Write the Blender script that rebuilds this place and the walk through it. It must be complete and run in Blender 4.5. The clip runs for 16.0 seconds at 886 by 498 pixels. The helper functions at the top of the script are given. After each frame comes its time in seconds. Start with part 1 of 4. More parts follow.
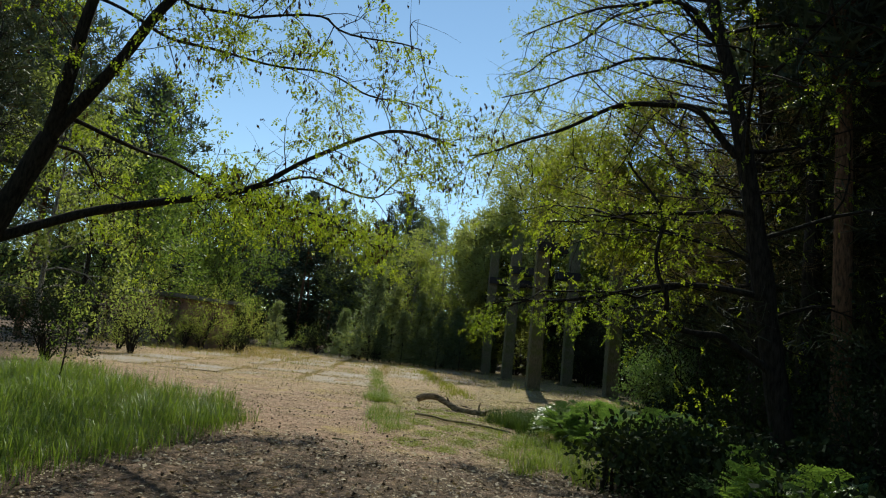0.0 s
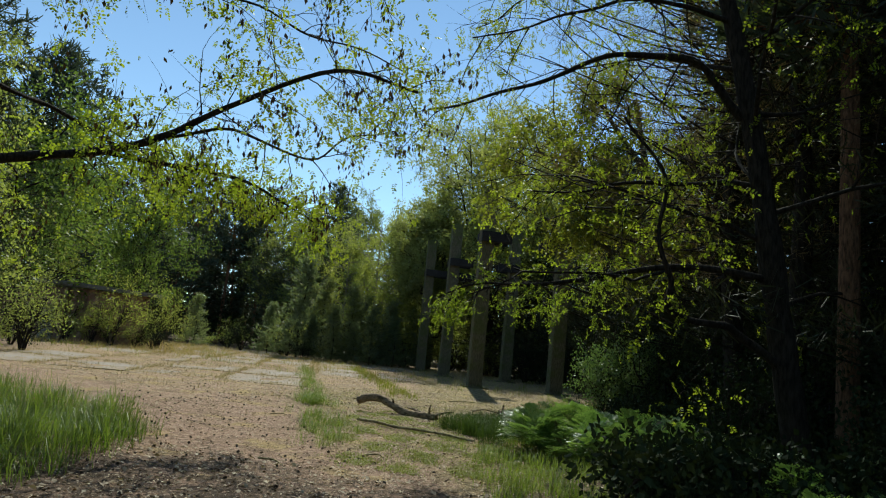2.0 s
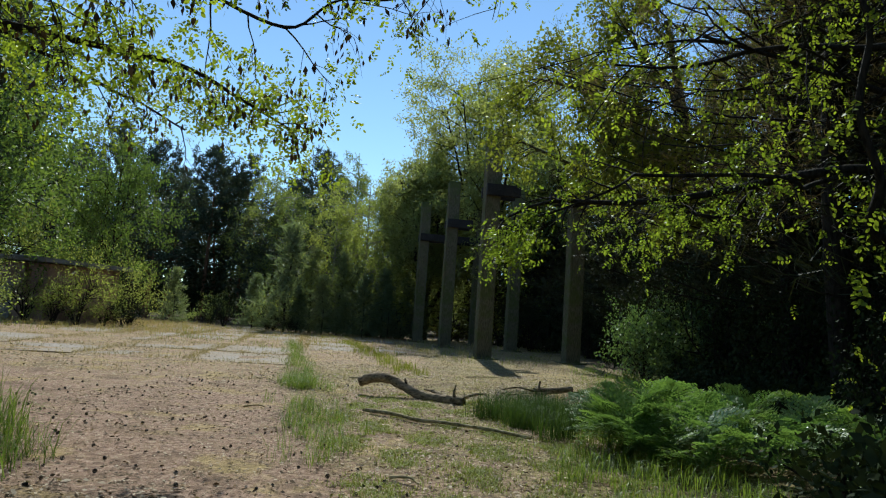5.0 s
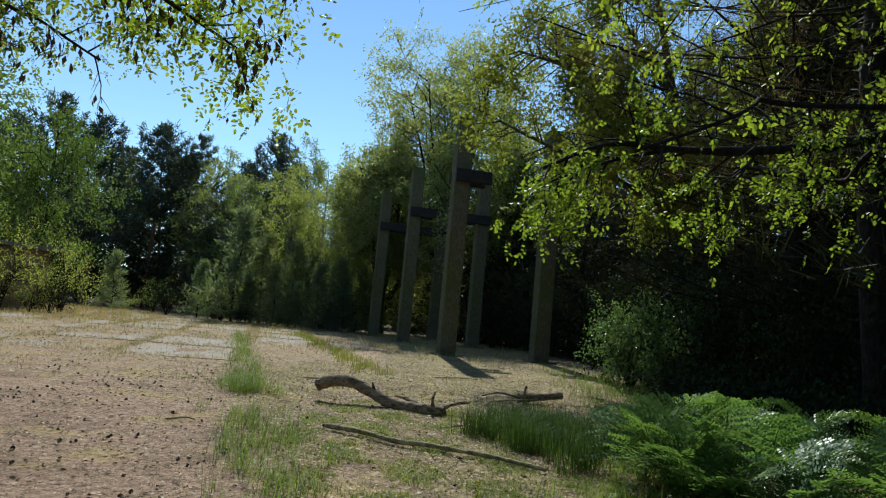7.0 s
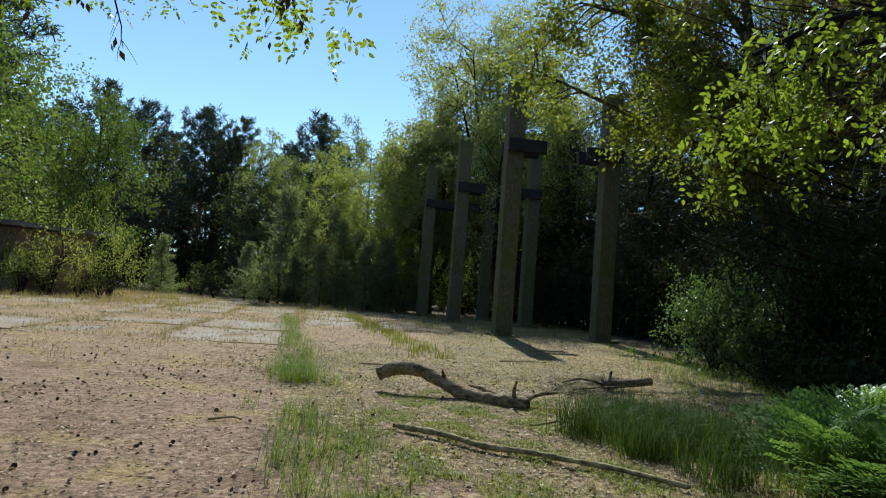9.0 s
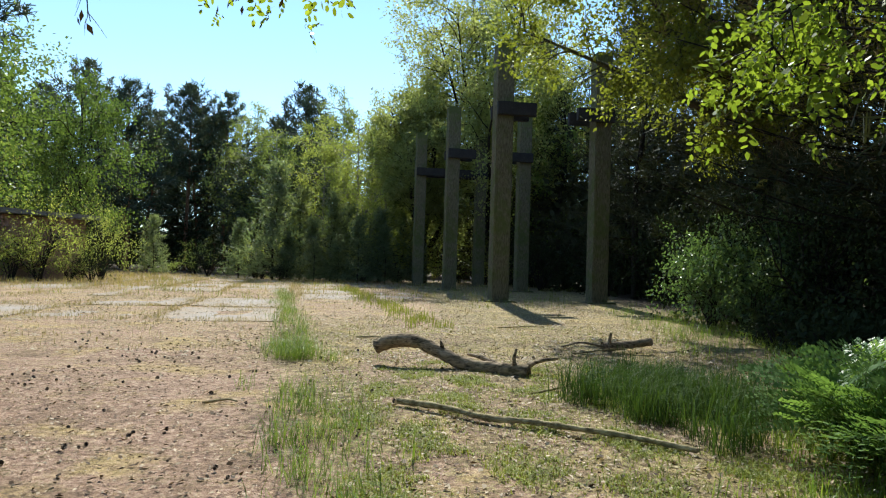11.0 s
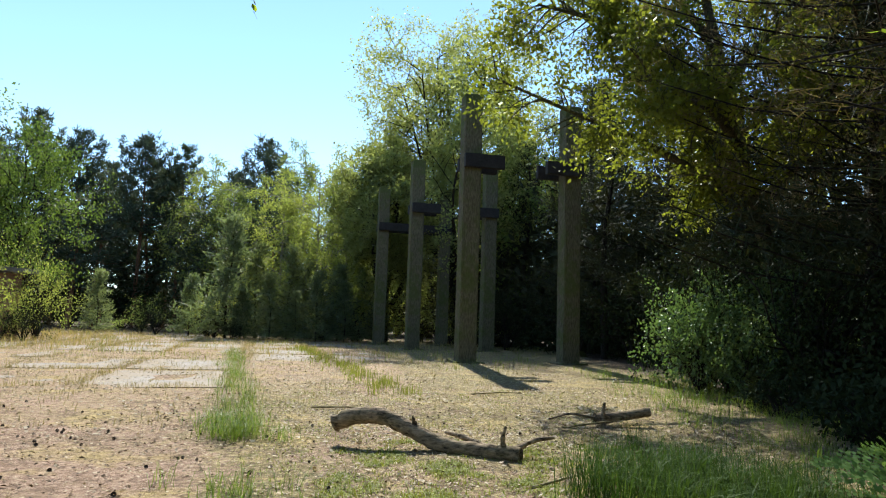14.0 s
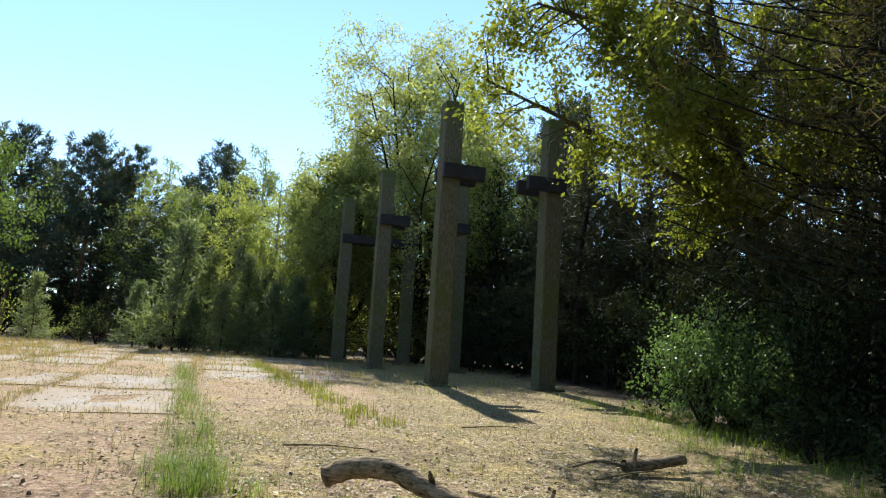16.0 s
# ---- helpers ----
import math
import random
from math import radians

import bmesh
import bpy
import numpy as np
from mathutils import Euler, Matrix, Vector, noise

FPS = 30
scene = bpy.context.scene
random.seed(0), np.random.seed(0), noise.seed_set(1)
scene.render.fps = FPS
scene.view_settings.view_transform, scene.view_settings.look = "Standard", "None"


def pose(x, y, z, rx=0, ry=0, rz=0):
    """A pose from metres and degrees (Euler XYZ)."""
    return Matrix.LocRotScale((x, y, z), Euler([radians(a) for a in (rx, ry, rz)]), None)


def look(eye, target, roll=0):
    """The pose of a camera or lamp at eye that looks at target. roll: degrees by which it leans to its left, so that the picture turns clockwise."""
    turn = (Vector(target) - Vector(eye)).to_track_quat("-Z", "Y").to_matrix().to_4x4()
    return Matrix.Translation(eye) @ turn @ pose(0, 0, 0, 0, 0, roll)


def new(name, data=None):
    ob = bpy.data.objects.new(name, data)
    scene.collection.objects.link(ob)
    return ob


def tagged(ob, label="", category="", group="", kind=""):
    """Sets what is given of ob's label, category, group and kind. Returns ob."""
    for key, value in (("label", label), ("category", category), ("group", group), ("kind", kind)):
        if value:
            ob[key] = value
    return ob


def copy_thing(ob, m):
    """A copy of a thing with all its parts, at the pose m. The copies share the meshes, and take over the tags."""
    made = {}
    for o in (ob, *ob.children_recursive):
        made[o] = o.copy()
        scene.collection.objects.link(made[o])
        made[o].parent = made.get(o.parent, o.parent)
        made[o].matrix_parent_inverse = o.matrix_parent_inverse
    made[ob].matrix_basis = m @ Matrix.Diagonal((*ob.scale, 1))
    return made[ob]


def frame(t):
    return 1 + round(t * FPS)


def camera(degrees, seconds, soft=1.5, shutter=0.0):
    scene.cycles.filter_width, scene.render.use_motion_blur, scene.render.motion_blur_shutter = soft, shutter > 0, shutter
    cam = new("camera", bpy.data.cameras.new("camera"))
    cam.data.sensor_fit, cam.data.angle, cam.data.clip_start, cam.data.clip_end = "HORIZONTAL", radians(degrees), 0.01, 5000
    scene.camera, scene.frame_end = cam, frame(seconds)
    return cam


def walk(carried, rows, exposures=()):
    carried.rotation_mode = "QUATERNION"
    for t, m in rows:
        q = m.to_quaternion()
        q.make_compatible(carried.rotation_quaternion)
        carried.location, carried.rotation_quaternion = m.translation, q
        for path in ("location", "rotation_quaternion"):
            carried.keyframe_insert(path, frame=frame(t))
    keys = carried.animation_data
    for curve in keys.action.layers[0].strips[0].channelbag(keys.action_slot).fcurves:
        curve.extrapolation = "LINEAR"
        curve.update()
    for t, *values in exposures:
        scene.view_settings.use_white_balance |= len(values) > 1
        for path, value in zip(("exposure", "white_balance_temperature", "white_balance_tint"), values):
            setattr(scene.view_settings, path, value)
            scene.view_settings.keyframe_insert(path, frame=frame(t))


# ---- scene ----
cam = camera(66.5, 16.0, soft=1.15)
PATH = [
    (0, (4.251, -3.953, 1.768), (3.769, -2.034, 2.061), 5.9),
    (0.5, (4.009, -3.357, 1.787), (3.717, -1.403, 2.102), 6.3),
    (1, (3.709, -2.747, 1.754), (3.366, -0.8, 2.054), 5.9),
    (1.5, (3.453, -2.202, 1.728), (3.113, -0.254, 2.029), 6.4),
    (2, (3.266, -1.609, 1.699), (2.988, 0.349, 2.0), 5.7),
    (2.5, (3.056, -1.062, 1.704), (2.698, 0.885, 1.985), 4.4),
    (3, (2.878, -0.483, 1.736), (2.649, 1.489, 1.98), 4.6),
    (3.5, (2.728, 0.159, 1.706), (2.515, 2.138, 1.908), 3.6),
    (6, (1.655, 3.62, 1.461), (1.385, 5.588, 1.689), 4.8),
    (6.5, (1.548, 4.079, 1.467), (1.253, 6.046, 1.682), 5.0),
    (7, (1.383, 4.614, 1.496), (1.285, 6.6, 1.709), 5.2),
    (7.5, (1.226, 5.087, 1.465), (1.019, 7.065, 1.671), 4.0),
    (8, (1.136, 5.436, 1.454), (0.873, 7.409, 1.641), 4.1),
    (8.5, (0.976, 5.833, 1.464), (0.823, 7.82, 1.635), 4.7),
    (9, (0.806, 6.158, 1.429), (0.59, 8.141, 1.573), 4.3),
    (9.5, (0.75, 6.282, 1.454), (0.585, 8.272, 1.568), 2.6),
    (12, (0.796, 6.47, 1.451), (0.573, 8.457, 1.492), 1.0),
    (12.5, (0.765, 6.61, 1.427), (0.522, 8.595, 1.475), 1.1),
    (13, (0.681, 6.976, 1.435), (0.543, 8.97, 1.517), 1.7),
    (13.5, (0.583, 7.426, 1.417), (0.588, 9.418, 1.59), 1.8),
    (14, (0.481, 7.84, 1.467), (0.401, 9.826, 1.691), 1.9),
    (14.5, (0.374, 8.261, 1.459), (0.329, 10.245, 1.708), 2.2),
    (15, (0.241, 8.734, 1.45), (0.298, 10.719, 1.691), 2.7),
    (15.5, (-0.013, 9.163, 1.49), (0.027, 11.146, 1.748), 3.6),
    (16, (-0.296, 9.54, 1.541), (-0.246, 11.52, 1.821), 3.6),
]
walk(cam, [(t, look(eye, target, roll)) for t, eye, target, roll in PATH],
     exposures=[(0.0, 0.03, 6600, -4), (2.5, 0.03, 6150, -4), (3.5, 0.05, 5950, -3), (7.0, 0.1, 5850, -2), (9.5, 0.27, 5900, -1), (12.0, 0.92, 6150, 1), (13.5, 0.87, 6150, 1), (14.5, 0.85, 6150, 2), (16.0, 0.92, 6200, 3)])

# ---- light ----
SUN_TO = Vector((-0.13, 1.0, 1.0)).normalized()
world = bpy.data.worlds.new("sky")
scene.world = world
world.use_nodes = True
wn = world.node_tree.nodes
sky = wn.new("ShaderNodeTexSky")
sky.sky_type, sky.sun_disc = "NISHITA", False
sky.sun_elevation, sky.sun_rotation = radians(45), radians(-7.4)
sky.air_density, sky.dust_density, sky.ozone_density = 0.85, 0.0, 1.0
world.node_tree.links.new(sky.outputs[0], wn["Background"].inputs[0])
wn["Background"].inputs[1].default_value = 0.15
sun = new("sun", bpy.data.lights.new("sun", "SUN"))
sun.data.energy, sun.data.angle, sun.data.color = 5.0, radians(0.55), (1.0, 0.94, 0.84)
sun.matrix_world = look(SUN_TO * 50, (0, 0, 0))


# ---- materials ----
def material(name):
    m = bpy.data.materials.new(name)
    m.use_nodes = True
    t = m.node_tree
    return m, t, t.nodes["Principled BSDF"], lambda a, b: t.links.new(a, b)


def noise_tex(t, scale, detail=6.0, rough=0.6, coords=None):
    n = t.nodes.new("ShaderNodeTexNoise")
    n.inputs["Scale"].default_value, n.inputs["Detail"].default_value, n.inputs["Roughness"].default_value = scale, detail, rough
    if coords is not None:
        t.links.new(coords, n.inputs["Vector"])
    return n


def ramp(t, fac, stops):
    r = t.nodes.new("ShaderNodeValToRGB")
    e = r.color_ramp.elements
    while len(e) < len(stops):
        e.new(0.5)
    for k, (p, c) in zip(e, stops):
        k.position, k.color = p, (*c, 1)
    t.links.new(fac, r.inputs[0])
    return r


def mixed(t, fac, a, b, kind="MIX"):
    m = t.nodes.new("ShaderNodeMix")
    m.data_type, m.blend_type = "RGBA", kind
    for v, i in ((fac, 0), (a, 6), (b, 7)):
        if isinstance(v, (int, float)):
            m.inputs[i].default_value = v
        elif isinstance(v, tuple):
            m.inputs[i].default_value = (*v, 1)
        else:
            t.links.new(v, m.inputs[i])
    return m.outputs[2]


def bumped(t, bsdf, height, strength, distance):
    b = t.nodes.new("ShaderNodeBump")
    b.inputs["Strength"].default_value, b.inputs["Distance"].default_value = strength, distance
    t.links.new(height, b.inputs["Height"])
    t.links.new(b.outputs[0], bsdf.inputs["Normal"])


def coords_of(t):
    return t.nodes.new("ShaderNodeTexCoord").outputs["Object"]


def leaf_material(name, dark, light, through_share=0.55, gloss=0.45, shine=0.2):
    m, t, b, link = material(name)
    geo = t.nodes.new("ShaderNodeNewGeometry")
    info = t.nodes.new("ShaderNodeObjectInfo")
    mid = tuple((p + q) / 2 for p, q in zip(dark, light))
    col = ramp(t, geo.outputs["Random Per Island"], [(0.0, dark), (0.55, mid), (1.0, light)]).outputs[0]
    patch = noise_tex(t, 0.7, 3.0, 0.5, coords_of(t))
    col = mixed(t, ramp(t, patch.outputs[0], [(0.4, (0, 0, 0)), (0.65, (0.55, 0.55, 0.55))]).outputs[0], col, light)
    tint = ramp(t, info.outputs["Random"], [(0.0, (0.75, 0.8, 0.8)), (0.5, (1, 1, 1)), (1.0, (1.15, 1.1, 0.9))]).outputs[0]
    col = mixed(t, 1.0, col, tint, "MULTIPLY")
    link(col, b.inputs["Base Color"])
    b.inputs["Roughness"].default_value = gloss
    b.inputs["Specular IOR Level"].default_value = shine
    tr = t.nodes.new("ShaderNodeBsdfTranslucent")
    link(mixed(t, 1.0, col, (1.4, 1.4, 0.7), "MULTIPLY"), tr.inputs[0])
    mx = t.nodes.new("ShaderNodeMixShader")
    mx.inputs[0].default_value = through_share
    link(b.outputs[0], mx.inputs[1])
    link(tr.outputs[0], mx.inputs[2])
    link(mx.outputs[0], t.nodes["Material Output"].inputs[0])
    return m


def rough_material(name, dark, light, scale, relief=0.02, rough=0.85, fine=6.0):
    m, t, b, link = material(name)
    c = coords_of(t)
    big, small = noise_tex(t, scale, 5.0, 0.6, c), noise_tex(t, scale * fine, 8.0, 0.7, c)
    fac = mixed(t, 0.5, big.outputs[0], small.outputs[0])
    link(ramp(t, fac, [(0.35, dark), (0.65, light)]).outputs[0], b.inputs["Base Color"])
    b.inputs["Roughness"].default_value = rough
    bumped(t, b, small.outputs[0], 0.7, relief)
    return m


def bark_material(name, dark, light, moss=0.0, grain=(1, 1, 0.22)):
    m, t, b, link = material(name)
    c = coords_of(t)
    mp = t.nodes.new("ShaderNodeMapping")
    mp.inputs["Scale"].default_value = grain
    link(c, mp.inputs[0])
    ridges = noise_tex(t, 22.0, 6.0, 0.65, mp.outputs[0])
    big = noise_tex(t, 1.4, 4.0, 0.6, c)
    col = ramp(t, ridges.outputs[0], [(0.35, dark), (0.62, light)]).outputs[0]
    if moss:
        col = mixed(t, ramp(t, big.outputs[0], [(0.45, (0, 0, 0)), (0.62, (moss, moss, moss))]).outputs[0], col, (0.09, 0.11, 0.03))
    link(col, b.inputs["Base Color"])
    b.inputs["Roughness"].default_value = 0.9
    b.inputs["Specular IOR Level"].default_value = 0.1
    bumped(t, b, ridges.outputs[0], 0.9, 0.03)
    return m


M_ROBINIA = leaf_material("robinia_leaf", (0.10, 0.15, 0.02), (0.24, 0.295, 0.045), 0.62)
M_OAK = leaf_material("oak_leaf", (0.11, 0.13, 0.022), (0.235, 0.245, 0.045), 0.6)
M_BIRCH = leaf_material("birch_leaf", (0.15, 0.185, 0.065), (0.29, 0.315, 0.12), 0.63)
M_BROAD = leaf_material("broad_leaf", (0.085, 0.13, 0.038), (0.175, 0.225, 0.065), 0.52)
M_SILVER = leaf_material("willow_leaf", (0.165, 0.19, 0.08), (0.31, 0.33, 0.155), 0.62)
# near-black leaf colour stands in for the deep shade of the wood
M_SHADESHRUB = leaf_material("shaded_shrub_leaf", (0.018, 0.026, 0.013), (0.036, 0.048, 0.022), 0.1, 0.7, 0.04)
M_ELDER = leaf_material("elder_leaf", (0.07, 0.12, 0.05), (0.145, 0.205, 0.085), 0.45, 0.4, 0.4)
M_SEDGE = leaf_material("sedge_blade", (0.03, 0.06, 0.014), (0.075, 0.12, 0.03), 0.3, 0.5, 0.06)
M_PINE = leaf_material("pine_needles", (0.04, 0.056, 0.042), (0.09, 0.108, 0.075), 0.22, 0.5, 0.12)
# same needles as M_PINE, with the wood's shade put into their colour
M_SHADEDPINE = leaf_material("shaded_pine_needles", (0.026, 0.032, 0.018), (0.058, 0.062, 0.034), 0.15, 0.6, 0.1)
M_YOUNG = leaf_material("young_pine_needles", (0.11, 0.14, 0.09), (0.21, 0.24, 0.15), 0.55, 0.5)
M_DEADPINE = leaf_material("brown_needles", (0.085, 0.066, 0.048), (0.20, 0.155, 0.11), 0.25, 0.7, 0.2)
M_FERN = leaf_material("fern_leaf", (0.085, 0.15, 0.045), (0.175, 0.265, 0.09), 0.42, 0.36, 0.35)
M_GRASS = leaf_material("grass_blade", (0.06, 0.105, 0.02), (0.17, 0.225, 0.055), 0.5, 0.4, 0.15)
M_STRAW = leaf_material("dry_grass", (0.22, 0.17, 0.085), (0.42, 0.34, 0.19), 0.3, 0.7, 0.2)
M_MOSSGRASS = leaf_material("short_grass", (0.13, 0.155, 0.03), (0.27, 0.285, 0.065), 0.35, 0.6, 0.2)
M_POD = leaf_material("seed_pod", (0.035, 0.022, 0.012), (0.08, 0.045, 0.025), 0.12)
M_LITTER = leaf_material("leaf_litter", (0.20, 0.12, 0.07), (0.58, 0.46, 0.33), 0.1, 0.7)
M_BARK = bark_material("dark_bark", (0.011, 0.009, 0.007), (0.042, 0.034, 0.026))
M_OAKBARK = bark_material("mossy_bark", (0.03, 0.026, 0.018), (0.10, 0.085, 0.06), 0.6)
M_PINEBARK = bark_material("pine_bark", (0.06, 0.035, 0.022), (0.22, 0.12, 0.07))
M_BIRCHBARK = bark_material("birch_bark", (0.08, 0.07, 0.06), (0.32, 0.30, 0.26))
M_LOG = bark_material("weathered_wood", (0.035, 0.024, 0.017), (0.38, 0.28, 0.185), 0.2, (0.25, 1, 1))
M_STICK = bark_material("stick_bark", (0.12, 0.09, 0.045), (0.48, 0.39, 0.22), 0.35, (0.25, 1, 1))
M_CONCRETE = bark_material("mossy_concrete", (0.075, 0.066, 0.042), (0.18, 0.16, 0.10), 0.8)
M_TIMBER = rough_material("black_timber", (0.010, 0.009, 0.008), (0.035, 0.03, 0.027), 3.0)
M_CONE = rough_material("cone_scale", (0.02, 0.014, 0.01), (0.07, 0.05, 0.035), 30.0)
M_BRICK = rough_material("brick_red", (0.18, 0.10, 0.07), (0.34, 0.21, 0.15), 2.0)
M_ROOF = rough_material("roof_felt", (0.10, 0.095, 0.085), (0.24, 0.22, 0.20), 2.0)
M_PLANK = rough_material("grey_plank", (0.10, 0.085, 0.07), (0.28, 0.25, 0.21), 4.0)


def slab_material():
    m, t, b, link = material("slab_concrete")
    place, own = t.nodes.new("ShaderNodeNewGeometry").outputs["Position"], coords_of(t)
    n1, n2, n3 = noise_tex(t, 0.8, 6.0, 0.65, place), noise_tex(t, 3.0, 6.0, 0.7, place), noise_tex(t, 40.0, 4.0, 0.7, place)
    con = ramp(t, n2.outputs[0], [(0.35, (0.21, 0.17, 0.14)), (0.65, (0.36, 0.30, 0.255))]).outputs[0]
    dirt = ramp(t, n3.outputs[0], [(0.35, (0.15, 0.10, 0.065)), (0.65, (0.40, 0.30, 0.20))]).outputs[0]
    # litter creeps in from the edges of each slab
    size = t.nodes.new("ShaderNodeVectorMath")
    size.operation = "MULTIPLY"
    size.inputs[1].default_value = (1 / 1.45, 1 / 2.35, 0)
    link(own, size.inputs[0])
    flat = t.nodes.new("ShaderNodeVectorMath")
    flat.operation = "ABSOLUTE"
    link(size.outputs[0], flat.inputs[0])
    axes = t.nodes.new("ShaderNodeSeparateXYZ")
    link(flat.outputs[0], axes.inputs[0])
    edge = t.nodes.new("ShaderNodeMath")
    edge.operation = "MAXIMUM"
    link(axes.outputs[0], edge.inputs[0])
    link(axes.outputs[1], edge.inputs[1])
    cover = t.nodes.new("ShaderNodeMath")
    cover.operation = "MULTIPLY_ADD"
    link(mixed(t, 0.45, n1.outputs[0], n2.outputs[0]), cover.inputs[0])
    cover.inputs[1].default_value = 4.0
    link(edge.outputs[0], cover.inputs[2])
    reach = t.nodes.new("ShaderNodeMapRange")
    reach.inputs[1].default_value, reach.inputs[2].default_value = 2.3, 2.8
    link(cover.outputs[0], reach.inputs[0])
    link(mixed(t, reach.outputs[0], con, dirt), b.inputs["Base Color"])
    b.inputs["Roughness"].default_value = 0.9
    bumped(t, b, n3.outputs[0], 0.5, 0.01)
    return m


def ground_material():
    m, t, b, link = material("forest_floor")
    c = coords_of(t)
    zone = t.nodes.new("ShaderNodeVertexColor")
    zone.layer_name = "zone"
    sep = t.nodes.new("ShaderNodeSeparateColor")
    link(zone.outputs[0], sep.inputs[0])
    n0, n1, n2, n3 = noise_tex(t, 0.5, 5.0, 0.6, c), noise_tex(t, 4.0, 6.0, 0.7, c), noise_tex(t, 28.0, 6.0, 0.75, c), noise_tex(t, 90.0, 3.0, 0.7, c)
    n4 = noise_tex(t, 11.0, 6.0, 0.8, c)
    grit = mixed(t, 0.5, mixed(t, 0.45, n2.outputs[0], n3.outputs[0]), n4.outputs[0])
    soil = ramp(t, grit, [(0.39, (0.055, 0.032, 0.023)), (0.5, (0.315, 0.195, 0.135)), (0.6, (0.60, 0.43, 0.32))]).outputs[0]
    pale = ramp(t, n1.outputs[0], [(0.5, (0, 0, 0)), (0.72, (0.6, 0.6, 0.6))]).outputs[0]
    soil = mixed(t, pale, soil, (0.45, 0.30, 0.20))
    straw = ramp(t, grit, [(0.38, (0.14, 0.09, 0.05)), (0.5, (0.40, 0.28, 0.15)), (0.6, (0.62, 0.49, 0.28))]).outputs[0]
    moss = ramp(t, grit, [(0.4, (0.035, 0.028, 0.012)), (0.5, (0.215, 0.165, 0.068)), (0.58, (0.50, 0.41, 0.20))]).outputs[0]
    # forest soil colour, which doubles as painted tree shade beside the path
    humus_shade = ramp(t, grit, [(0.34, (0.025, 0.018, 0.012)), (0.68, (0.13, 0.085, 0.055))]).outputs[0]

    blot = mixed(t, 0.5, mixed(t, 0.55, n0.outputs[0], n1.outputs[0]), n2.outputs[0])

    def mask(channel):
        s = t.nodes.new("ShaderNodeMath")
        s.operation = "MULTIPLY_ADD"
        link(blot, s.inputs[0])
        s.inputs[1].default_value = 6.5
        link(channel, s.inputs[2])
        return s

    def masked(channel, a, b, width=0.25):
        s = mask(channel)
        scaled = t.nodes.new("ShaderNodeMapRange")
        scaled.inputs[1].default_value, scaled.inputs[2].default_value = 3.75 - width, 3.75 + width
        link(s.outputs[0], scaled.inputs[0])
        return mixed(t, scaled.outputs[0], a, b)

    col = masked(sep.outputs[1], soil, straw)
    col = masked(sep.outputs[0], col, moss)
    # drifts of brown needles, and yellow moss and straw in patches
    drift, sward = noise_tex(t, 1.1, 7.0, 0.72, c), noise_tex(t, 0.75, 7.0, 0.7, c)
    brown = ramp(t, grit, [(0.4, (0.04, 0.025, 0.017)), (0.58, (0.24, 0.15, 0.09))]).outputs[0]
    gold = ramp(t, grit, [(0.4, (0.13, 0.10, 0.03)), (0.58, (0.60, 0.43, 0.19))]).outputs[0]
    col = mixed(t, ramp(t, drift.outputs[0], [(0.5, (0, 0, 0)), (0.66, (0.75, 0.75, 0.75))]).outputs[0], col, brown)
    col = mixed(t, ramp(t, sward.outputs[0], [(0.53, (0, 0, 0)), (0.64, (0.8, 0.8, 0.8))]).outputs[0], col, gold)
    col = masked(sep.outputs[2], col, humus_shade)
    link(col, b.inputs["Base Color"])
    b.inputs["Roughness"].default_value = 0.95
    b.inputs["Specular IOR Level"].default_value = 0.2
    bumped(t, b, grit, 1.0, 0.05)
    return m


M_SLAB, M_GROUND = slab_material(), ground_material()


# ---- mesh tools ----
def mesh_of(name, verts, faces, mat, smooth=False):
    """A mesh from an array of places and lists of equal-sided faces."""
    me = bpy.data.meshes.new(name)
    v = np.asarray(verts, dtype=np.float32).reshape(-1, 3)
    groups = [np.asarray(f, dtype=np.int32) for f in (faces if isinstance(faces, list) else [faces]) if len(f)]
    me.vertices.add(len(v))
    me.vertices.foreach_set("co", v.ravel())
    total, loops = sum(len(g) for g in groups), np.concatenate([g.ravel() for g in groups])
    sizes = np.concatenate([np.full(len(g), g.shape[1], dtype=np.int32) for g in groups])
    me.loops.add(len(loops))
    me.loops.foreach_set("vertex_index", loops)
    me.polygons.add(total)
    me.polygons.foreach_set("loop_start", np.concatenate([[0], np.cumsum(sizes)[:-1]]).astype(np.int32))
    if smooth:
        me.polygons.foreach_set("use_smooth", np.ones(total, dtype=bool))
    me.materials.append(mat)
    me.update(calc_edges=True)
    return me


def part(name, data, parent, label=""):
    ob = new(name, data)
    ob.parent = parent
    return tagged(ob, label)


def thing(name, label, category, group="", kind=""):
    return tagged(new(name), label, category, group, kind)


def unit(a):
    return a / np.maximum(np.linalg.norm(a, axis=-1, keepdims=True), 1e-9)


def curve_points(points, steps=6):
    """A smooth line through the points."""
    p = np.asarray(points, dtype=float)
    p = np.vstack([2 * p[0] - p[1], p, 2 * p[-1] - p[-2]])
    out = []
    for i in range(1, len(p) - 2):
        for s in range(steps):
            u = s / steps
            out.append(0.5 * (2 * p[i] + (p[i + 1] - p[i - 1]) * u + (2 * p[i - 1] - 5 * p[i] + 4 * p[i + 1] - p[i + 2]) * u * u
                              + (3 * p[i] - p[i - 1] - 3 * p[i + 1] + p[i + 2]) * u ** 3))
    return np.array(out + [p[-2]])


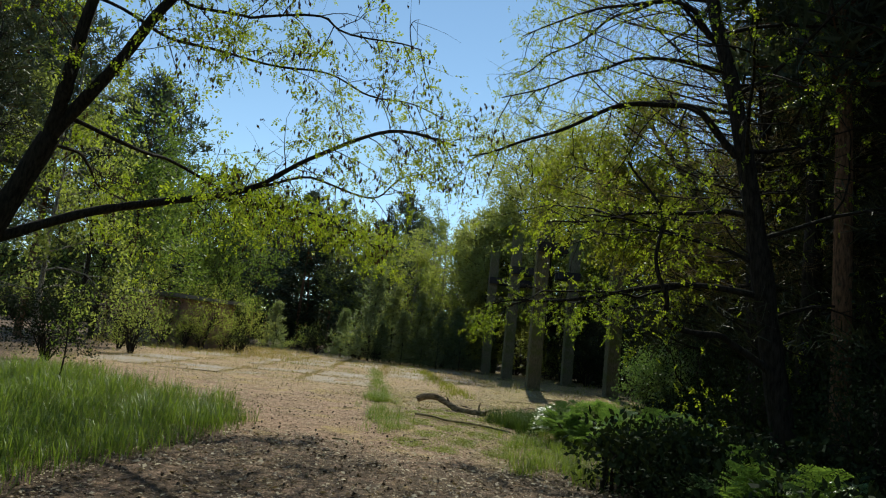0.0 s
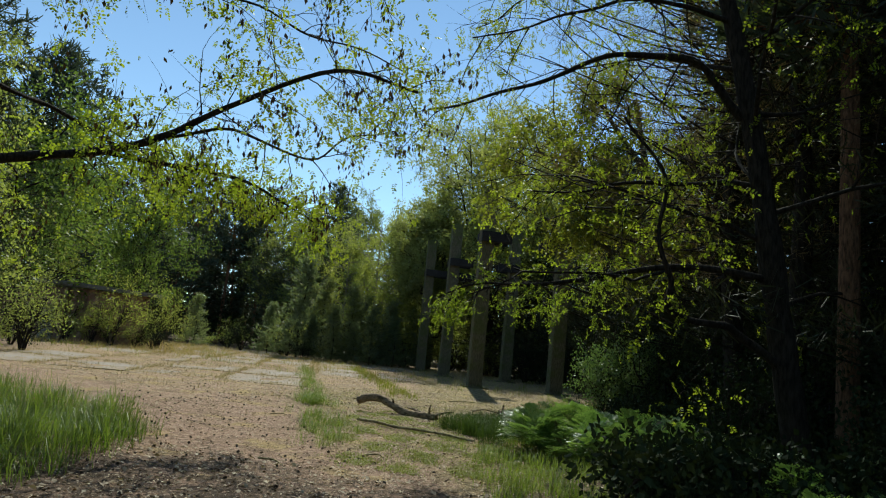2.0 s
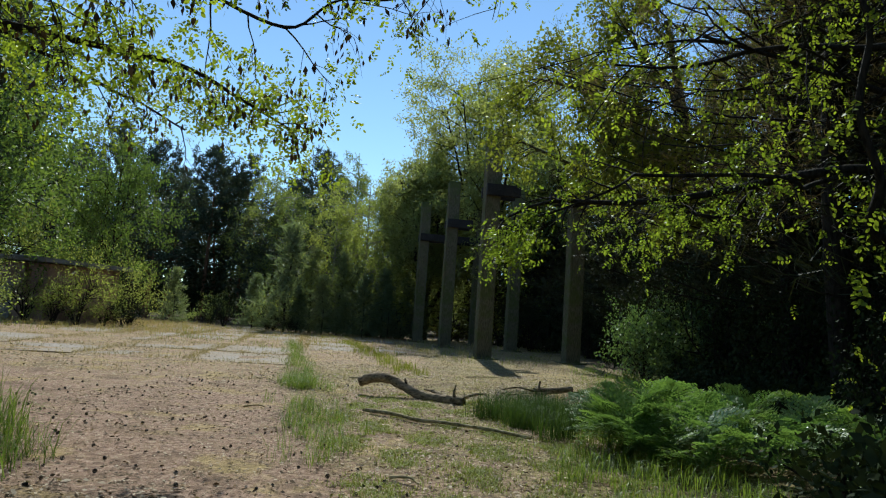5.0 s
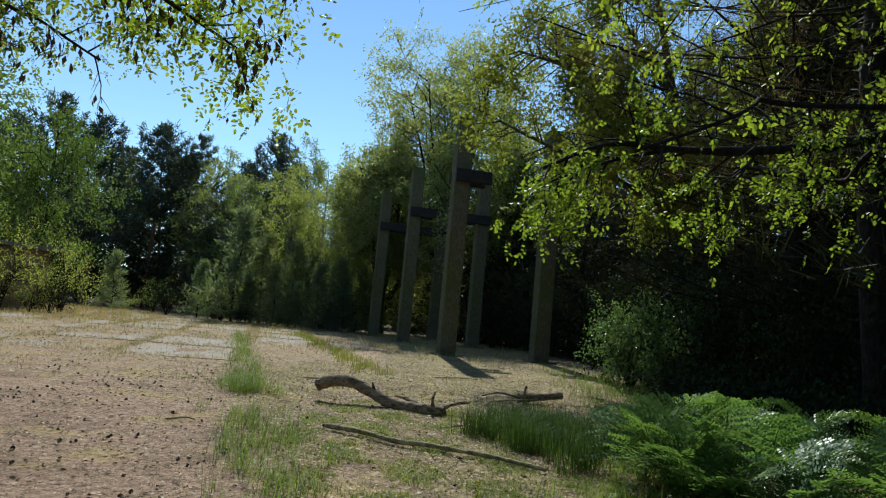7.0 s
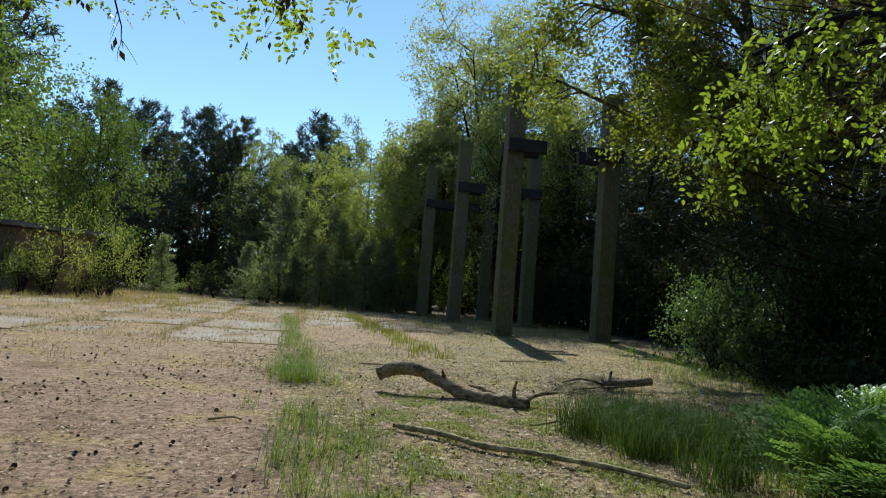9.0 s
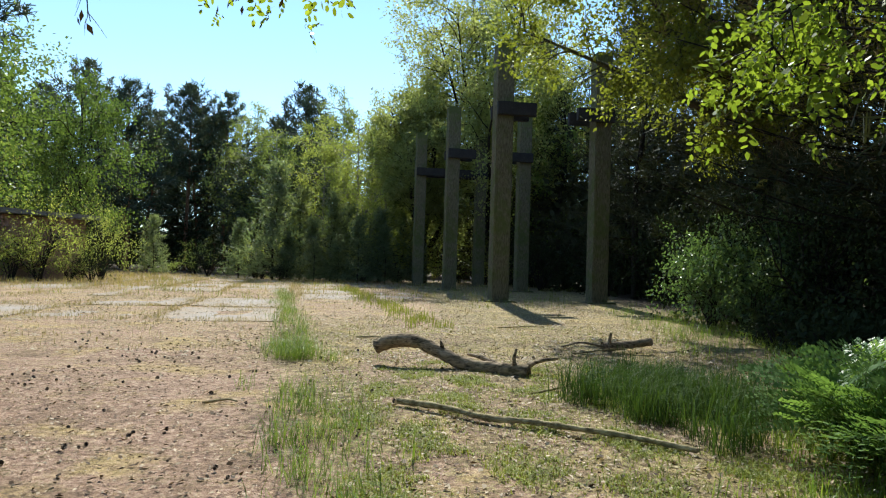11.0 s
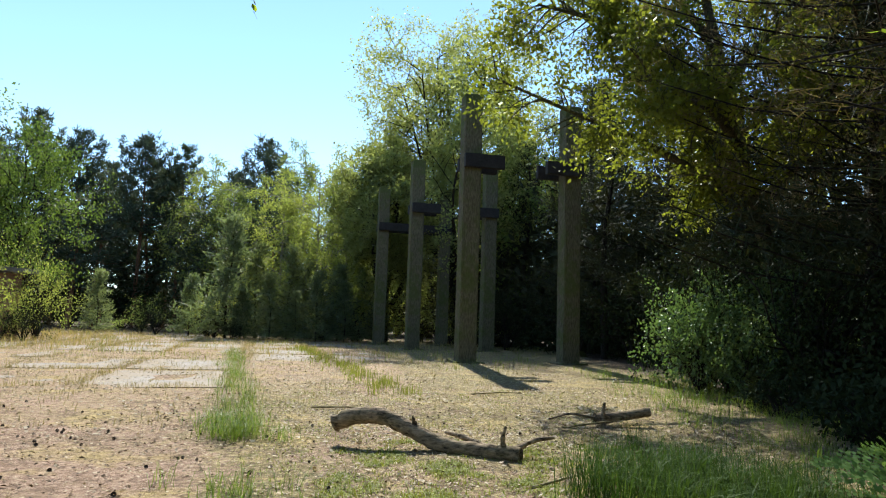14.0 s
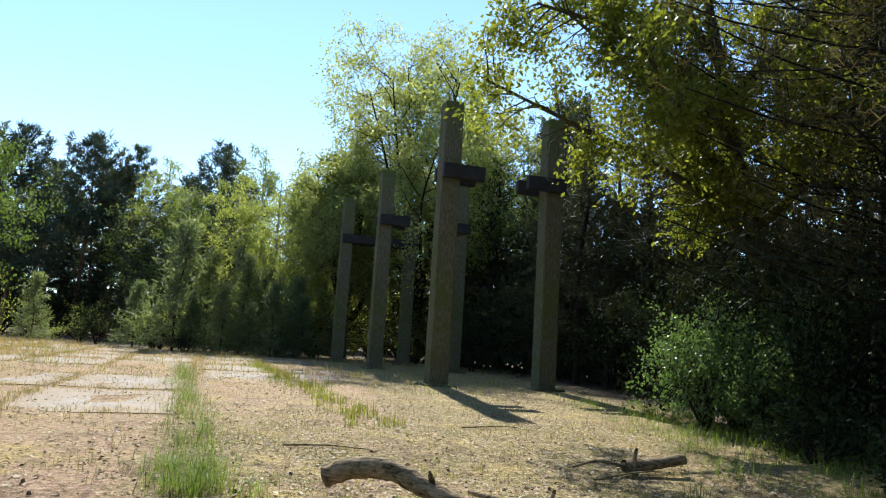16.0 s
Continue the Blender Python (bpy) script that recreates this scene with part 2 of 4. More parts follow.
def gnarled(points, seed, amount=0.07):
    """A line through the points that wanders a little, as old boughs do."""
    c, rng = curve_points(points, 8), np.random.default_rng(seed)
    u = np.linspace(0, 1, len(c))[:, None]
    for k in (2, 4, 7):
        c = c + amount * 1.6 / k ** 0.5 * rng.normal(size=3) * np.sin(u * 3.1416 * k + rng.random() * 2) * np.minimum(1, 5 * u)
    return c


class Wood:
    """Tapered round limbs joined into one mesh, and the tips where leaves grow."""

    def __init__(self, seed, twigs=True):
        self.twigs = twigs
        self.v, self.f, self.n, self.tips = [], [], 0, []
        self.rng = np.random.default_rng(seed)

    def tube(self, pts, r0, r1, sides=6, knobs=0.0):
        pts = np.asarray(pts, dtype=float)
        k = len(pts)
        d = unit(np.gradient(pts, axis=0))
        ref = np.array([0.3, 0.2, 1.0]) if abs(d[0][2]) < 0.8 else np.array([1.0, 0.3, 0.1])
        a = unit(np.cross(d, ref))
        b = np.cross(d, a)
        rad = np.linspace(r0, r1, k)
        if knobs:
            rad = rad * (1 + knobs * self.rng.normal(size=k))
        ang = np.linspace(0, 2 * np.pi, sides, endpoint=False)
        ring = pts[:, None] + rad[:, None, None] * (np.cos(ang)[None, :, None] * a[:, None] + np.sin(ang)[None, :, None] * b[:, None])
        if knobs:
            ring += self.rng.normal(size=ring.shape) * (rad * knobs * 0.6)[:, None, None]
        self.v.append(ring.reshape(-1, 3))
        i, j = np.meshgrid(np.arange(k - 1), np.arange(sides), indexing="ij")
        q = np.stack([i * sides + j, i * sides + (j + 1) % sides, (i + 1) * sides + (j + 1) % sides, (i + 1) * sides + j], -1)
        self.f.append(q.reshape(-1, 4) + self.n)
        self.n += k * sides

    def branch(self, start, way, length, radius, depth, spread=0.7, droop=0.0, lift=0.0, kids=4, tip_step=0.25, sides=6):
        rng = self.rng
        way = unit(np.asarray(way, dtype=float))
        k = 5 if depth else 3
        pts, p = [np.asarray(start, dtype=float)], np.asarray(start, dtype=float)
        for s in range(k):
            way = unit(way + rng.normal(size=3) * 0.13 + np.array([0, 0, lift - droop * (s + 1) / k]))
            p = p + way * length / k
            pts.append(p)
        if depth or self.twigs:
            self.tube(pts, radius, radius * 0.35, max(3, min(sides, 3 + depth)))
        if depth == 0:
            for i in range(1, k + 1):
                self.tips.append((pts[i], way))
            return
        for c in range(kids):
            at = 0.3 + 0.7 * (c + rng.random()) / kids
            i = min(int(at * k), k - 1)
            q = pts[i] + (pts[i + 1] - pts[i]) * (at * k - i)
            side = unit(np.cross(way, rng.normal(size=3)))
            w = unit(way * (1 - spread * 0.5) + side * spread)
            self.branch(q, w, length * (0.5 + 0.25 * rng.random()), radius * 0.45, depth - 1, spread, droop, lift, kids, tip_step, sides - 1)

    def along(self, pts, n, length, radius, depth, spread=0.8, droop=0.1, kids=3, start=0.15):
        pts = np.asarray(pts)
        rng = self.rng
        for c in range(n):
            at = (start + (1 - start) * (c + rng.random()) / n) * (len(pts) - 1)
            i = min(int(at), len(pts) - 2)
            q = pts[i] + (pts[i + 1] - pts[i]) * (at - i)
            way = unit(pts[i + 1] - pts[i])
            side = unit(np.cross(way, rng.normal(size=3)))
            self.branch(q, way * (1 - 0.5 * spread) + side * spread, length * (0.6 + 0.6 * rng.random()), radius, depth, spread, droop, 0, kids)

    def mesh(self, name, mat):
        return mesh_of(name, np.concatenate(self.v), np.concatenate(self.f), mat, True)


def bases(rng, way, n, upright=0.0):
    """n random frames whose first axis is near way."""
    a = unit(way)
    r = rng.normal(size=(n, 3))
    r[:, 2] += upright
    c = unit(np.cross(a, r))
    return np.stack([a, np.cross(c, a), c], -1)


def scatter(name, rng, tmpl, faces, places, ways, sizes, mat, upright=0.0):
    """Copies of a small template, joined: x of the template follows the way."""
    n = len(places)
    rot = bases(rng, ways, n, upright)
    v = np.einsum("nij,kj->nki", rot, tmpl) * np.asarray(sizes).reshape(-1, 1, 1) + np.asarray(places)[:, None]
    f = (np.asarray(faces)[None] + (np.arange(n) * len(tmpl))[:, None, None]).reshape(-1, len(faces[0]))
    return mesh_of(name, v, f, mat)


KITE = np.array([(0, 0, 0), (0.45, 0.27, 0.06), (1, 0, 0), (0.45, -0.27, 0.06)])
KITE_F = [(0, 1, 2, 3)]
NEEDLE = np.array([(0, -0.05, 0), (0, 0.05, 0), (1, 0.03, 0.05), (1, -0.03, 0.05)])


def pinnate(pairs, leaf, seed=8):
    """A compound leaf one unit long with paired oval leaflets, none quite in line."""
    rng = np.random.default_rng(seed)
    v, f = [], []
    shape = np.array([(0, 0, 0), (0.35, 0.27, 0.05), (0.75, 0.22, 0.05), (1, 0, 0), (0.75, -0.22, 0.05), (0.35, -0.27, 0.05)]) * leaf
    spots = [(0.15 + 0.8 * (i + 0.25 * s) / pairs, s) for i in range(pairs) for s in (-1, 1)] + [(0.95, 0)]
    for at, s in spots:
        a, tilt, big = s * 1.1 + rng.normal() * 0.25, rng.normal() * 0.5, rng.uniform(0.7, 1.15)
        r = np.array([(math.cos(a), -math.sin(a), 0), (math.sin(a), math.cos(a), 0), (0, 0, 1)])
        turned = shape * big
        turned = np.stack([turned[:, 0], turned[:, 1] * math.cos(tilt) - turned[:, 2] * math.sin(tilt), turned[:, 1] * math.sin(tilt) + turned[:, 2] * math.cos(tilt) - 0.15 * turned[:, 0]], -1)
        base = len(v)
        v.extend((turned @ r.T + np.array([at, 0.05 * math.sin(6 * at), -0.3 * at * at])).tolist())
        f.append([base + i for i in range(6)])
    return np.array(v), f


def lumps(p, rng, size):
    """A smooth random value from place to place, about -1.5 to 1.5, in lumps of the given size."""
    out = np.zeros(len(p))
    for _ in range(7):
        out += np.sin(p @ (unit(rng.normal(size=3)) * 6.283 / (size * rng.uniform(1.4, 3.0))) + rng.random() * 6.283)
    return out / 1.87


def leaf_mesh(name, wood, per_tip, spread, size, mat, tmpl=KITE, faces=KITE_F, hang=0.3, keep=1.0, gaps=None, lump=1.6):
    rng = wood.rng
    tips = np.array([t[0] for t in wood.tips])
    ways = np.array([t[1] for t in wood.tips])
    if keep < 1:
        pick = rng.random(len(tips)) < keep
        tips, ways = tips[pick], ways[pick]
    if gaps is not None:
        pick = lumps(tips, rng, lump) > gaps
        tips, ways = tips[pick], ways[pick]
    p = np.repeat(tips, per_tip, 0)
    w = np.repeat(ways, per_tip, 0) * 0.5 + rng.normal(size=(len(p), 3)) * 0.6
    w[:, 2] -= hang
    p = p + rng.normal(size=p.shape) * spread
    return scatter(name, rng, tmpl, faces, p, w, size * (0.65 + 0.7 * rng.random(len(p))), mat, 0.8)


# ---- ground ----
U, V2 = Vector((-0.298, 0.955, 0)), Vector((0.955, 0.298, 0))  # along and across the concrete yard


def steps_out(lo, hi, fine, far):
    mid = list(np.arange(lo, hi + fine / 2, fine))
    d, left, right = fine, [lo], [mid[-1]]
    while right[-1] < far:
        d *= 1.35
        left.append(left[-1] - d)
        right.append(right[-1] + d)
    return np.array(left[:0:-1] + mid + right[1:])


def smooth(a, lo, hi):
    u = np.clip((a - lo) / (hi - lo), 0, 1)
    return u * u * (3 - 2 * u)


def joint_x(y):
    return -0.4 - 0.35 * (y - 10.74)


def grass_edge(y):
    """The edge of the long grass beside the start of the path."""
    return np.interp(y, [-8, 0, 2, 4.2, 6, 8.7, 10.5, 12], [-0.2, -0.8, -1.2, -1.5, -1.8, -2.4, -4.5, -9.0])


def ground_z(x, y):
    """The gentle unevenness of the forest floor."""
    rng = np.random.default_rng(3)
    z = np.zeros_like(np.asarray(x, dtype=float))
    for k, a in ((0.35, 0.022), (0.9, 0.016), (2.3, 0.009)):
        for _ in range(4):
            th, ph = rng.random(2) * 6.28
            z = z + a * 0.5 * np.sin(k * (x * math.cos(th) + y * math.sin(th)) * 2 + ph)
    return z * (1 - 0.8 * smooth(np.asarray(y, dtype=float), 19, 24))


def build_ground():
    xs, ys = steps_out(-16, 14, 0.3, 2500), steps_out(-8, 48, 0.3, 2500)
    x, y = np.meshgrid(xs, ys)
    z = ground_z(x, y)
    v = np.stack([x, y, z], -1).reshape(-1, 3)
    h, w = x.shape
    i, j = np.meshgrid(np.arange(h - 1), np.arange(w - 1), indexing="ij")
    f = np.stack([i * w + j, i * w + j + 1, (i + 1) * w + j + 1, (i + 1) * w + j], -1).reshape(-1, 4)
    me = mesh_of("ground", v, f, M_GROUND, True)
    jx = joint_x(y)
    moss = 0.52 * smooth(x - jx, -0.4, 0.6) * smooth(y, 7, 9.5) * (1 - smooth(y, 20, 27)) + 0.5 * np.exp(-((x - jx) / 0.5) ** 2) * smooth(y, 9, 12)
    moss += 0.15 * smooth(y, 14, 18) * (1 - smooth(y, 30, 45)) + 0.6 * smooth(x, 3.2, 5) * smooth(y, 22, 26)
    moss = np.maximum(moss, 0.7 * smooth(grass_edge(y) - x, -0.2, 0.8) * (1 - smooth(y, 9, 12)))
    moss = np.maximum(moss, 0.75 * smooth(x - 1.6 - 0.18 * (8 - y), 0, 1.0) * smooth(y, 3, 8))
    straw = 0.05 + 0.43 * smooth(y, 12, 19) - 0.1 * smooth(y, 30, 40)
    humus_shade = 0.9 * smooth(x - (5.2 + 0.0 * y), 0, 2.5) + 0.75 * smooth(-(x + 18 + (y - 25) * 0.55), 0, 5) + 0.9 * smooth(y, 62, 72)
    humus_shade = np.maximum(humus_shade, 0.72 * (1 - smooth(y, 5.5, 9.5)))
    # right of the path this dark colour stands in for tree shade
    humus_shade = np.maximum(humus_shade, 0.9 * smooth(x, 3.2, 4.1) * (1 - smooth(y, 9.5, 11)))
    col = np.stack([moss, straw, np.clip(humus_shade, 0, 1), np.ones_like(x)], -1).reshape(-1, 4)
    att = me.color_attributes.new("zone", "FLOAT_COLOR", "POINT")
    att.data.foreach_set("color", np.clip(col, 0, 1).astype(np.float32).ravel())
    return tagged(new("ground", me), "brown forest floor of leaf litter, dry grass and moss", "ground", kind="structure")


build_ground()


# ---- the concrete frames ----
def box_mesh(name, sx, sy, sz, mat, bevel=0.02, worn=0.0, seed=0, cuts=0):
    """A box standing on z = 0 with bevelled, slightly worn edges."""
    bm = bmesh.new()
    bmesh.ops.create_cube(bm, size=1.0)
    bmesh.ops.scale(bm, vec=(sx, sy, sz), verts=bm.verts)
    bmesh.ops.translate(bm, vec=(0, 0, sz / 2), verts=bm.verts)
    if cuts:
        tall = [e for e in bm.edges if abs(e.verts[0].co.z - e.verts[1].co.z) > sz * 0.9] if sz > sx else [e for e in bm.edges if abs(e.verts[0].co.x - e.verts[1].co.x) > sx * 0.9]
        bmesh.ops.subdivide_edges(bm, edges=tall, cuts=cuts)
    if bevel:
        long_edges = [e for e in bm.edges if e.calc_face_angle(0) > 0.5]
        bmesh.ops.bevel(bm, geom=long_edges, offset=bevel, segments=2, affect="EDGES")
    r = random.Random(seed)
    if worn:
        for vert in bm.verts:
            vert.co += Vector((r.gauss(0, worn), r.gauss(0, worn), r.gauss(0, worn)))
    me = bpy.data.meshes.new(name)
    bm.to_mesh(me)
    bm.free()
    me.materials.append(mat)
    return me


def concrete_frame(centre, spacing=4.53, side=0.74, tall=11.1, whole=False):
    e = thing("concrete_frame", "tall pair of mossy concrete pillars joined by a dark crossbeam" if whole else "tall pair of mossy concrete pillars with broken-off dark crossbeams", "pillar frame", "row of concrete frames")
    for k in range(2):
        p = part("pillar", box_mesh("pillar", side, side, tall + 0.3, M_CONCRETE, 0.035, 0.004, k, 18), e, "weathered mossy concrete pillar")
        p.location = (k * spacing, 0, -0.3)
        cap = part("footing", box_mesh("footing", side + 0.55, side + 0.55, 0.3, M_CONCRETE, 0.04, 0.012, k + 4, 2), p, "low concrete footing slab")
        cap.location = (0, 0, 0.07)
    # a whole beam between both pillars, or only its ends left on each
    reach = 0.95
    spans = [(-side / 2 - 0.01, spacing + side / 2 + 0.01, (0, spacing))] if whole else [(-side / 2 - 0.03, side / 2 + reach, (0,)), (spacing - side / 2 - reach, spacing + side / 2 + 0.03, (spacing,))]
    for k, y in enumerate((-side / 2 - 0.13, side / 2 + 0.13)):
        for x0, x1, held in spans:
            b = part("crossbeam", box_mesh("crossbeam", x1 - x0, 0.25, 0.56, M_TIMBER, 0.02, 0.004, k, 5), e, "dark stained crossbeam")
            b.location = ((x0 + x1) / 2, y, 7.95)
            for q in (-0.2, 0.2):
                for xx in held:
                    bolt = part("bolt", BOLT, b)
                    bolt.location = (xx - (x0 + x1) / 2 + q, -0.13 if k == 0 else 0.13, 0.28)
    e.location = centre
    e.rotation_euler = (0, 0, math.atan2(V2.y, V2.x))
    return e


BOLT = box_mesh("bolt", 0.07, 0.05, 0.07, M_TIMBER, 0.012)
for place, whole in (((0.40, 35.5, 0), False), ((-2.72, 47.1, 0), False), ((-5.72, 55.1, 0), True)):
    concrete_frame(place, whole=whole)


# ---- slabs of the old yard ----
SLAB_MESHES = [box_mesh("slab", 2.9, 4.7, 0.16, M_SLAB, 0.03, 0.006, k, 3) for k in range(4)]
yard = tagged(new("pavement"), "broken concrete slabs sunk in litter and dry grass", "pavement", kind="structure")
yr = random.Random(5)
seams = []
for row in range(9):
    for col in range(-4, 3):
        base = Vector((joint_x(24.5), 24.5, 0)) + U * (row * 4.95) + V2 * (col * 3.05 + (1.75 if col >= 0 else 1.45))
        if (col >= 0 and row < 2) or (col == 2) or yr.random() < 0.12:
            continue
        s = part("slab", SLAB_MESHES[yr.randrange(4)], yard)
        s.location = base + Vector((yr.uniform(-.1, .1), yr.uniform(-.15, .15), float(ground_z(base.x, base.y)) - 0.1555 + yr.uniform(-0.003, 0.003)))
        seams += [base + V2 * (side * 1.5) + U * yr.uniform(-2.4, 2.4) for side in (-1, 1) for _ in range(14)]
        seams += [base + U * (side * 2.42) + V2 * yr.uniform(-1.5, 1.5) for side in (-1, 1) for _ in range(14)]
        s.rotation_euler = (yr.uniform(-.004, .004), yr.uniform(-.004, .004), math.atan2(V2.y, V2.x) + yr.uniform(-.01, .01))


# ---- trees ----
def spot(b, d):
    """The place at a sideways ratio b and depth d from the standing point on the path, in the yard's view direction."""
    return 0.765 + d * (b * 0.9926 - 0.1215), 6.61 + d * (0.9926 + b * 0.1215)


def broad_tree(name, label, seed, tall, trunk, crown_from, spread, leaf, bark, size, per_tip, limbs=9, droop=0.05, group="", lean=0.0, depth=2, kids=4, leaf_spread=0.3, twigs=False, gaps=-0.3, lump=1.6):
    w = Wood(seed, twigs)
    rng = w.rng
    pts = curve_points([(0, 0, -0.2), (lean * 0.25 + rng.normal() * .1, rng.normal() * .1, tall * 0.3), (lean * 0.6 + rng.normal() * .2, rng.normal() * .2, tall * 0.6), (lean, 0, tall * 0.93)], 5)
    w.tube(pts, trunk, trunk * 0.18, 8, 0.04)
    for k in range(limbs):
        h = crown_from + (0.95 - crown_from) * (k + 0.3 * rng.random()) / limbs
        i = min(int(h / 0.93 * (len(pts) - 1)), len(pts) - 2)
        a = k * 2.4 + rng.random()
        reach = spread * math.sin(math.pi * min(0.97, 0.25 + 0.6 * (k + 0.5) / limbs)) * (0.8 + 0.4 * rng.random())
        w.branch(pts[i], (math.cos(a), math.sin(a), 0.55), reach, trunk * 0.35, depth, 0.75, droop, 0.03, kids)
    e = thing(name, label, "tree", group)
    part("trunk", w.mesh("trunk", bark), e)
    part("crown", leaf_mesh("crown", w, per_tip, leaf_spread, size, leaf, hang=0.15 + 0.4 * droop, gaps=gaps, lump=lump), e)
    return e


def pine_tree(name, label, seed, tall, trunk, crown_from, spread, needles, group="", whorls=13, size=0.5, per=14, bark=None, slim=1.6):
    w = Wood(seed, False)
    rng = w.rng
    pts = curve_points([(0, 0, -0.2), (rng.normal() * .15, rng.normal() * .15, tall * 0.4), (rng.normal() * .25, rng.normal() * .2, tall * 0.7), (0, 0, tall * 0.98)], 5)
    w.tube(pts, trunk, trunk * 0.15, 8, 0.03)
    clumps, ways = [], []
    for k in range(whorls):
        u = k / (whorls - 1)
        h = (crown_from + (0.98 - crown_from) * u) * tall
        i = min(int(h / (tall * 0.98) * (len(pts) - 1)), len(pts) - 2)
        n = 5 if u < 0.85 else 4
        for a in range(n):
            ang = a * 6.283 / n + k * 1.1 + rng.normal() * 0.35
            reach = spread * (math.sin(math.pi * (0.22 + 0.72 * u)) if crown_from > 0.2 else 1.02 - u) * (0.6 + 0.6 * rng.random())
            way = np.array([math.cos(ang), math.sin(ang), 0.15 + 0.5 * u])
            start = np.array([*pts[i][:2], h])
            end = start + way * reach
            bend = curve_points([start, start + way * reach * 0.5 - np.array([0, 0, 0.08 * reach]), end], 3)
            w.tube(bend[::2], trunk * 0.16, 0.015, 3)
            for q in np.linspace(0.3, 1.0, max(3, int(reach / 0.42))):
                c = start + (end - start) * q + rng.normal(size=3) * 0.18 * spread ** 0.5 * np.array([1, 1, 0.35])
                clumps.append(c)
                ways.append(way)
    clumps, ways = np.array(clumps), np.array(ways)
    p = np.repeat(clumps, per, 0)
    ww = np.repeat(ways, per, 0) * 0.35 + rng.normal(size=(len(p), 3)) * 0.6 + np.array([0, 0, 0.25])
    p = p + rng.normal(size=p.shape) * 0.16
    e = thing(name, label, "tree", group)
    part("trunk", w.mesh("trunk", bark or M_PINEBARK), e)
    part("crown", scatter("crown", rng, NEEDLE * np.array([1, slim, 1]), KITE_F, p, ww, size * (0.7 + 0.6 * rng.random(len(p))), needles), e)
    return e


def shrub(name, label, seed, tall, spread, leaf, size, stems=9, per_tip=7, group="", depth=2, bark=None, leaf_spread=0.16):
    w = Wood(seed, False)
    rng = w.rng
    for k in range(stems):
        a = k * 2.4 + rng.random() * 0.6
        out = spread / tall * (0.25 + 0.85 * rng.random())
        w.branch((0.1 * math.cos(a), 0.1 * math.sin(a), -0.1), (math.cos(a) * out, math.sin(a) * out, 1), tall * (0.6 + 0.35 * rng.random()), 0.035 * tall ** 0.5, depth, 0.7, 0.04, 0.0, 5)
    e = thing(name, label, "shrub", group)
    tagged(part("stem", w.mesh("stem", bark or M_BARK), e), kind="stuff")
    tagged(part("foliage", leaf_mesh("foliage", w, per_tip, leaf_spread, size, leaf, hang=0.2), e), kind="stuff")
    return e


FAR = "trees round the clearing"
# patterns of each kind, then their repeats
P_PINE = [pine_tree("pine_tree", "tall dark pine at the edge of the clearing", 11 + k, 22, 0.26, 0.38 + 0.06 * k, 4.2, M_PINE, FAR, 13, 0.55, 23) for k in range(3)]
P_BELT = [pine_tree("pine_tree", "tall dark pine in the far belt of woods", 21 + k, 22, 0.26, 0.3, 4.6, M_PINE, FAR, 11, 0.95, 6) for k in range(2)]
P_YOUNG = [pine_tree("young_pine", "young grey-green pine among bushes", 31 + k, 8, 0.10, 0.05, 2.4, M_YOUNG, FAR, 15, 0.42, 12, M_BARK) for k in range(2)]
P_BIRCH = [broad_tree("birch_tree", "slender birch with drooping light green twigs", 41 + k, 17, 0.16, 0.2, 3.6, M_BIRCH, M_BIRCHBARK, 0.2, 14, 24, 0.3, FAR, kids=4, leaf_spread=0.24, gaps=-0.4, lump=1.5) for k in range(2)]
P_BROAD = [broad_tree("broadleaf_tree", "dense round broadleaf tree in full leaf", 51 + k, 14, 0.22, 0.16, 5.2, M_BROAD, M_BARK, 0.25, 15, 22, 0.02, FAR, kids=4, leaf_spread=0.32, gaps=-1.4, lump=1.5) for k in range(2)]
P_RING = [shrub("shrub", "dim green shrub deep under the trees", 78, 3.6, 2.4, M_SHADESHRUB, 0.24, 9, 2, "undergrowth")]
P_LOW = [pine_tree("pine_tree", "dense pine with low boughs in the wood, needles coloured for shade", 131 + k, 15, 0.2, 0.16, 4.4, M_SHADEDPINE, "dark wood", 16, 0.38, 16, M_BARK, 0.7) for k in range(2)]
P_HIGH = [pine_tree("pine_tree", "tall pine with drooping brownish boughs in the wood", 141 + k, 17, 0.22, 0.26 + 0.2 * k, 4.5, M_DEADPINE if k == 0 else M_SHADEDPINE, "dark wood", 15, 0.15, 40, M_BARK, 0.55) for k in range(2)]
P_SHRUB = [shrub("shrub", "dense green shrub at the forest edge", 71 + k, 3.6, 2.2, M_SHADESHRUB, 0.15, 10, 5, "undergrowth") for k in range(2)]
P_ELDER = [shrub("elder_bush", "leafy green elder bush at the dark wood", 76 + k, 4.0, 1.7, M_ELDER, 0.2, 12, 6, "undergrowth") for k in range(2)]
P_BUSH = [shrub("birch_bush", "light green birch sapling bush", 81 + k, 4.0, 1.5, M_BIRCH, 0.13, 8, 5, "undergrowth") for k in range(2)]

tr = random.Random(9)


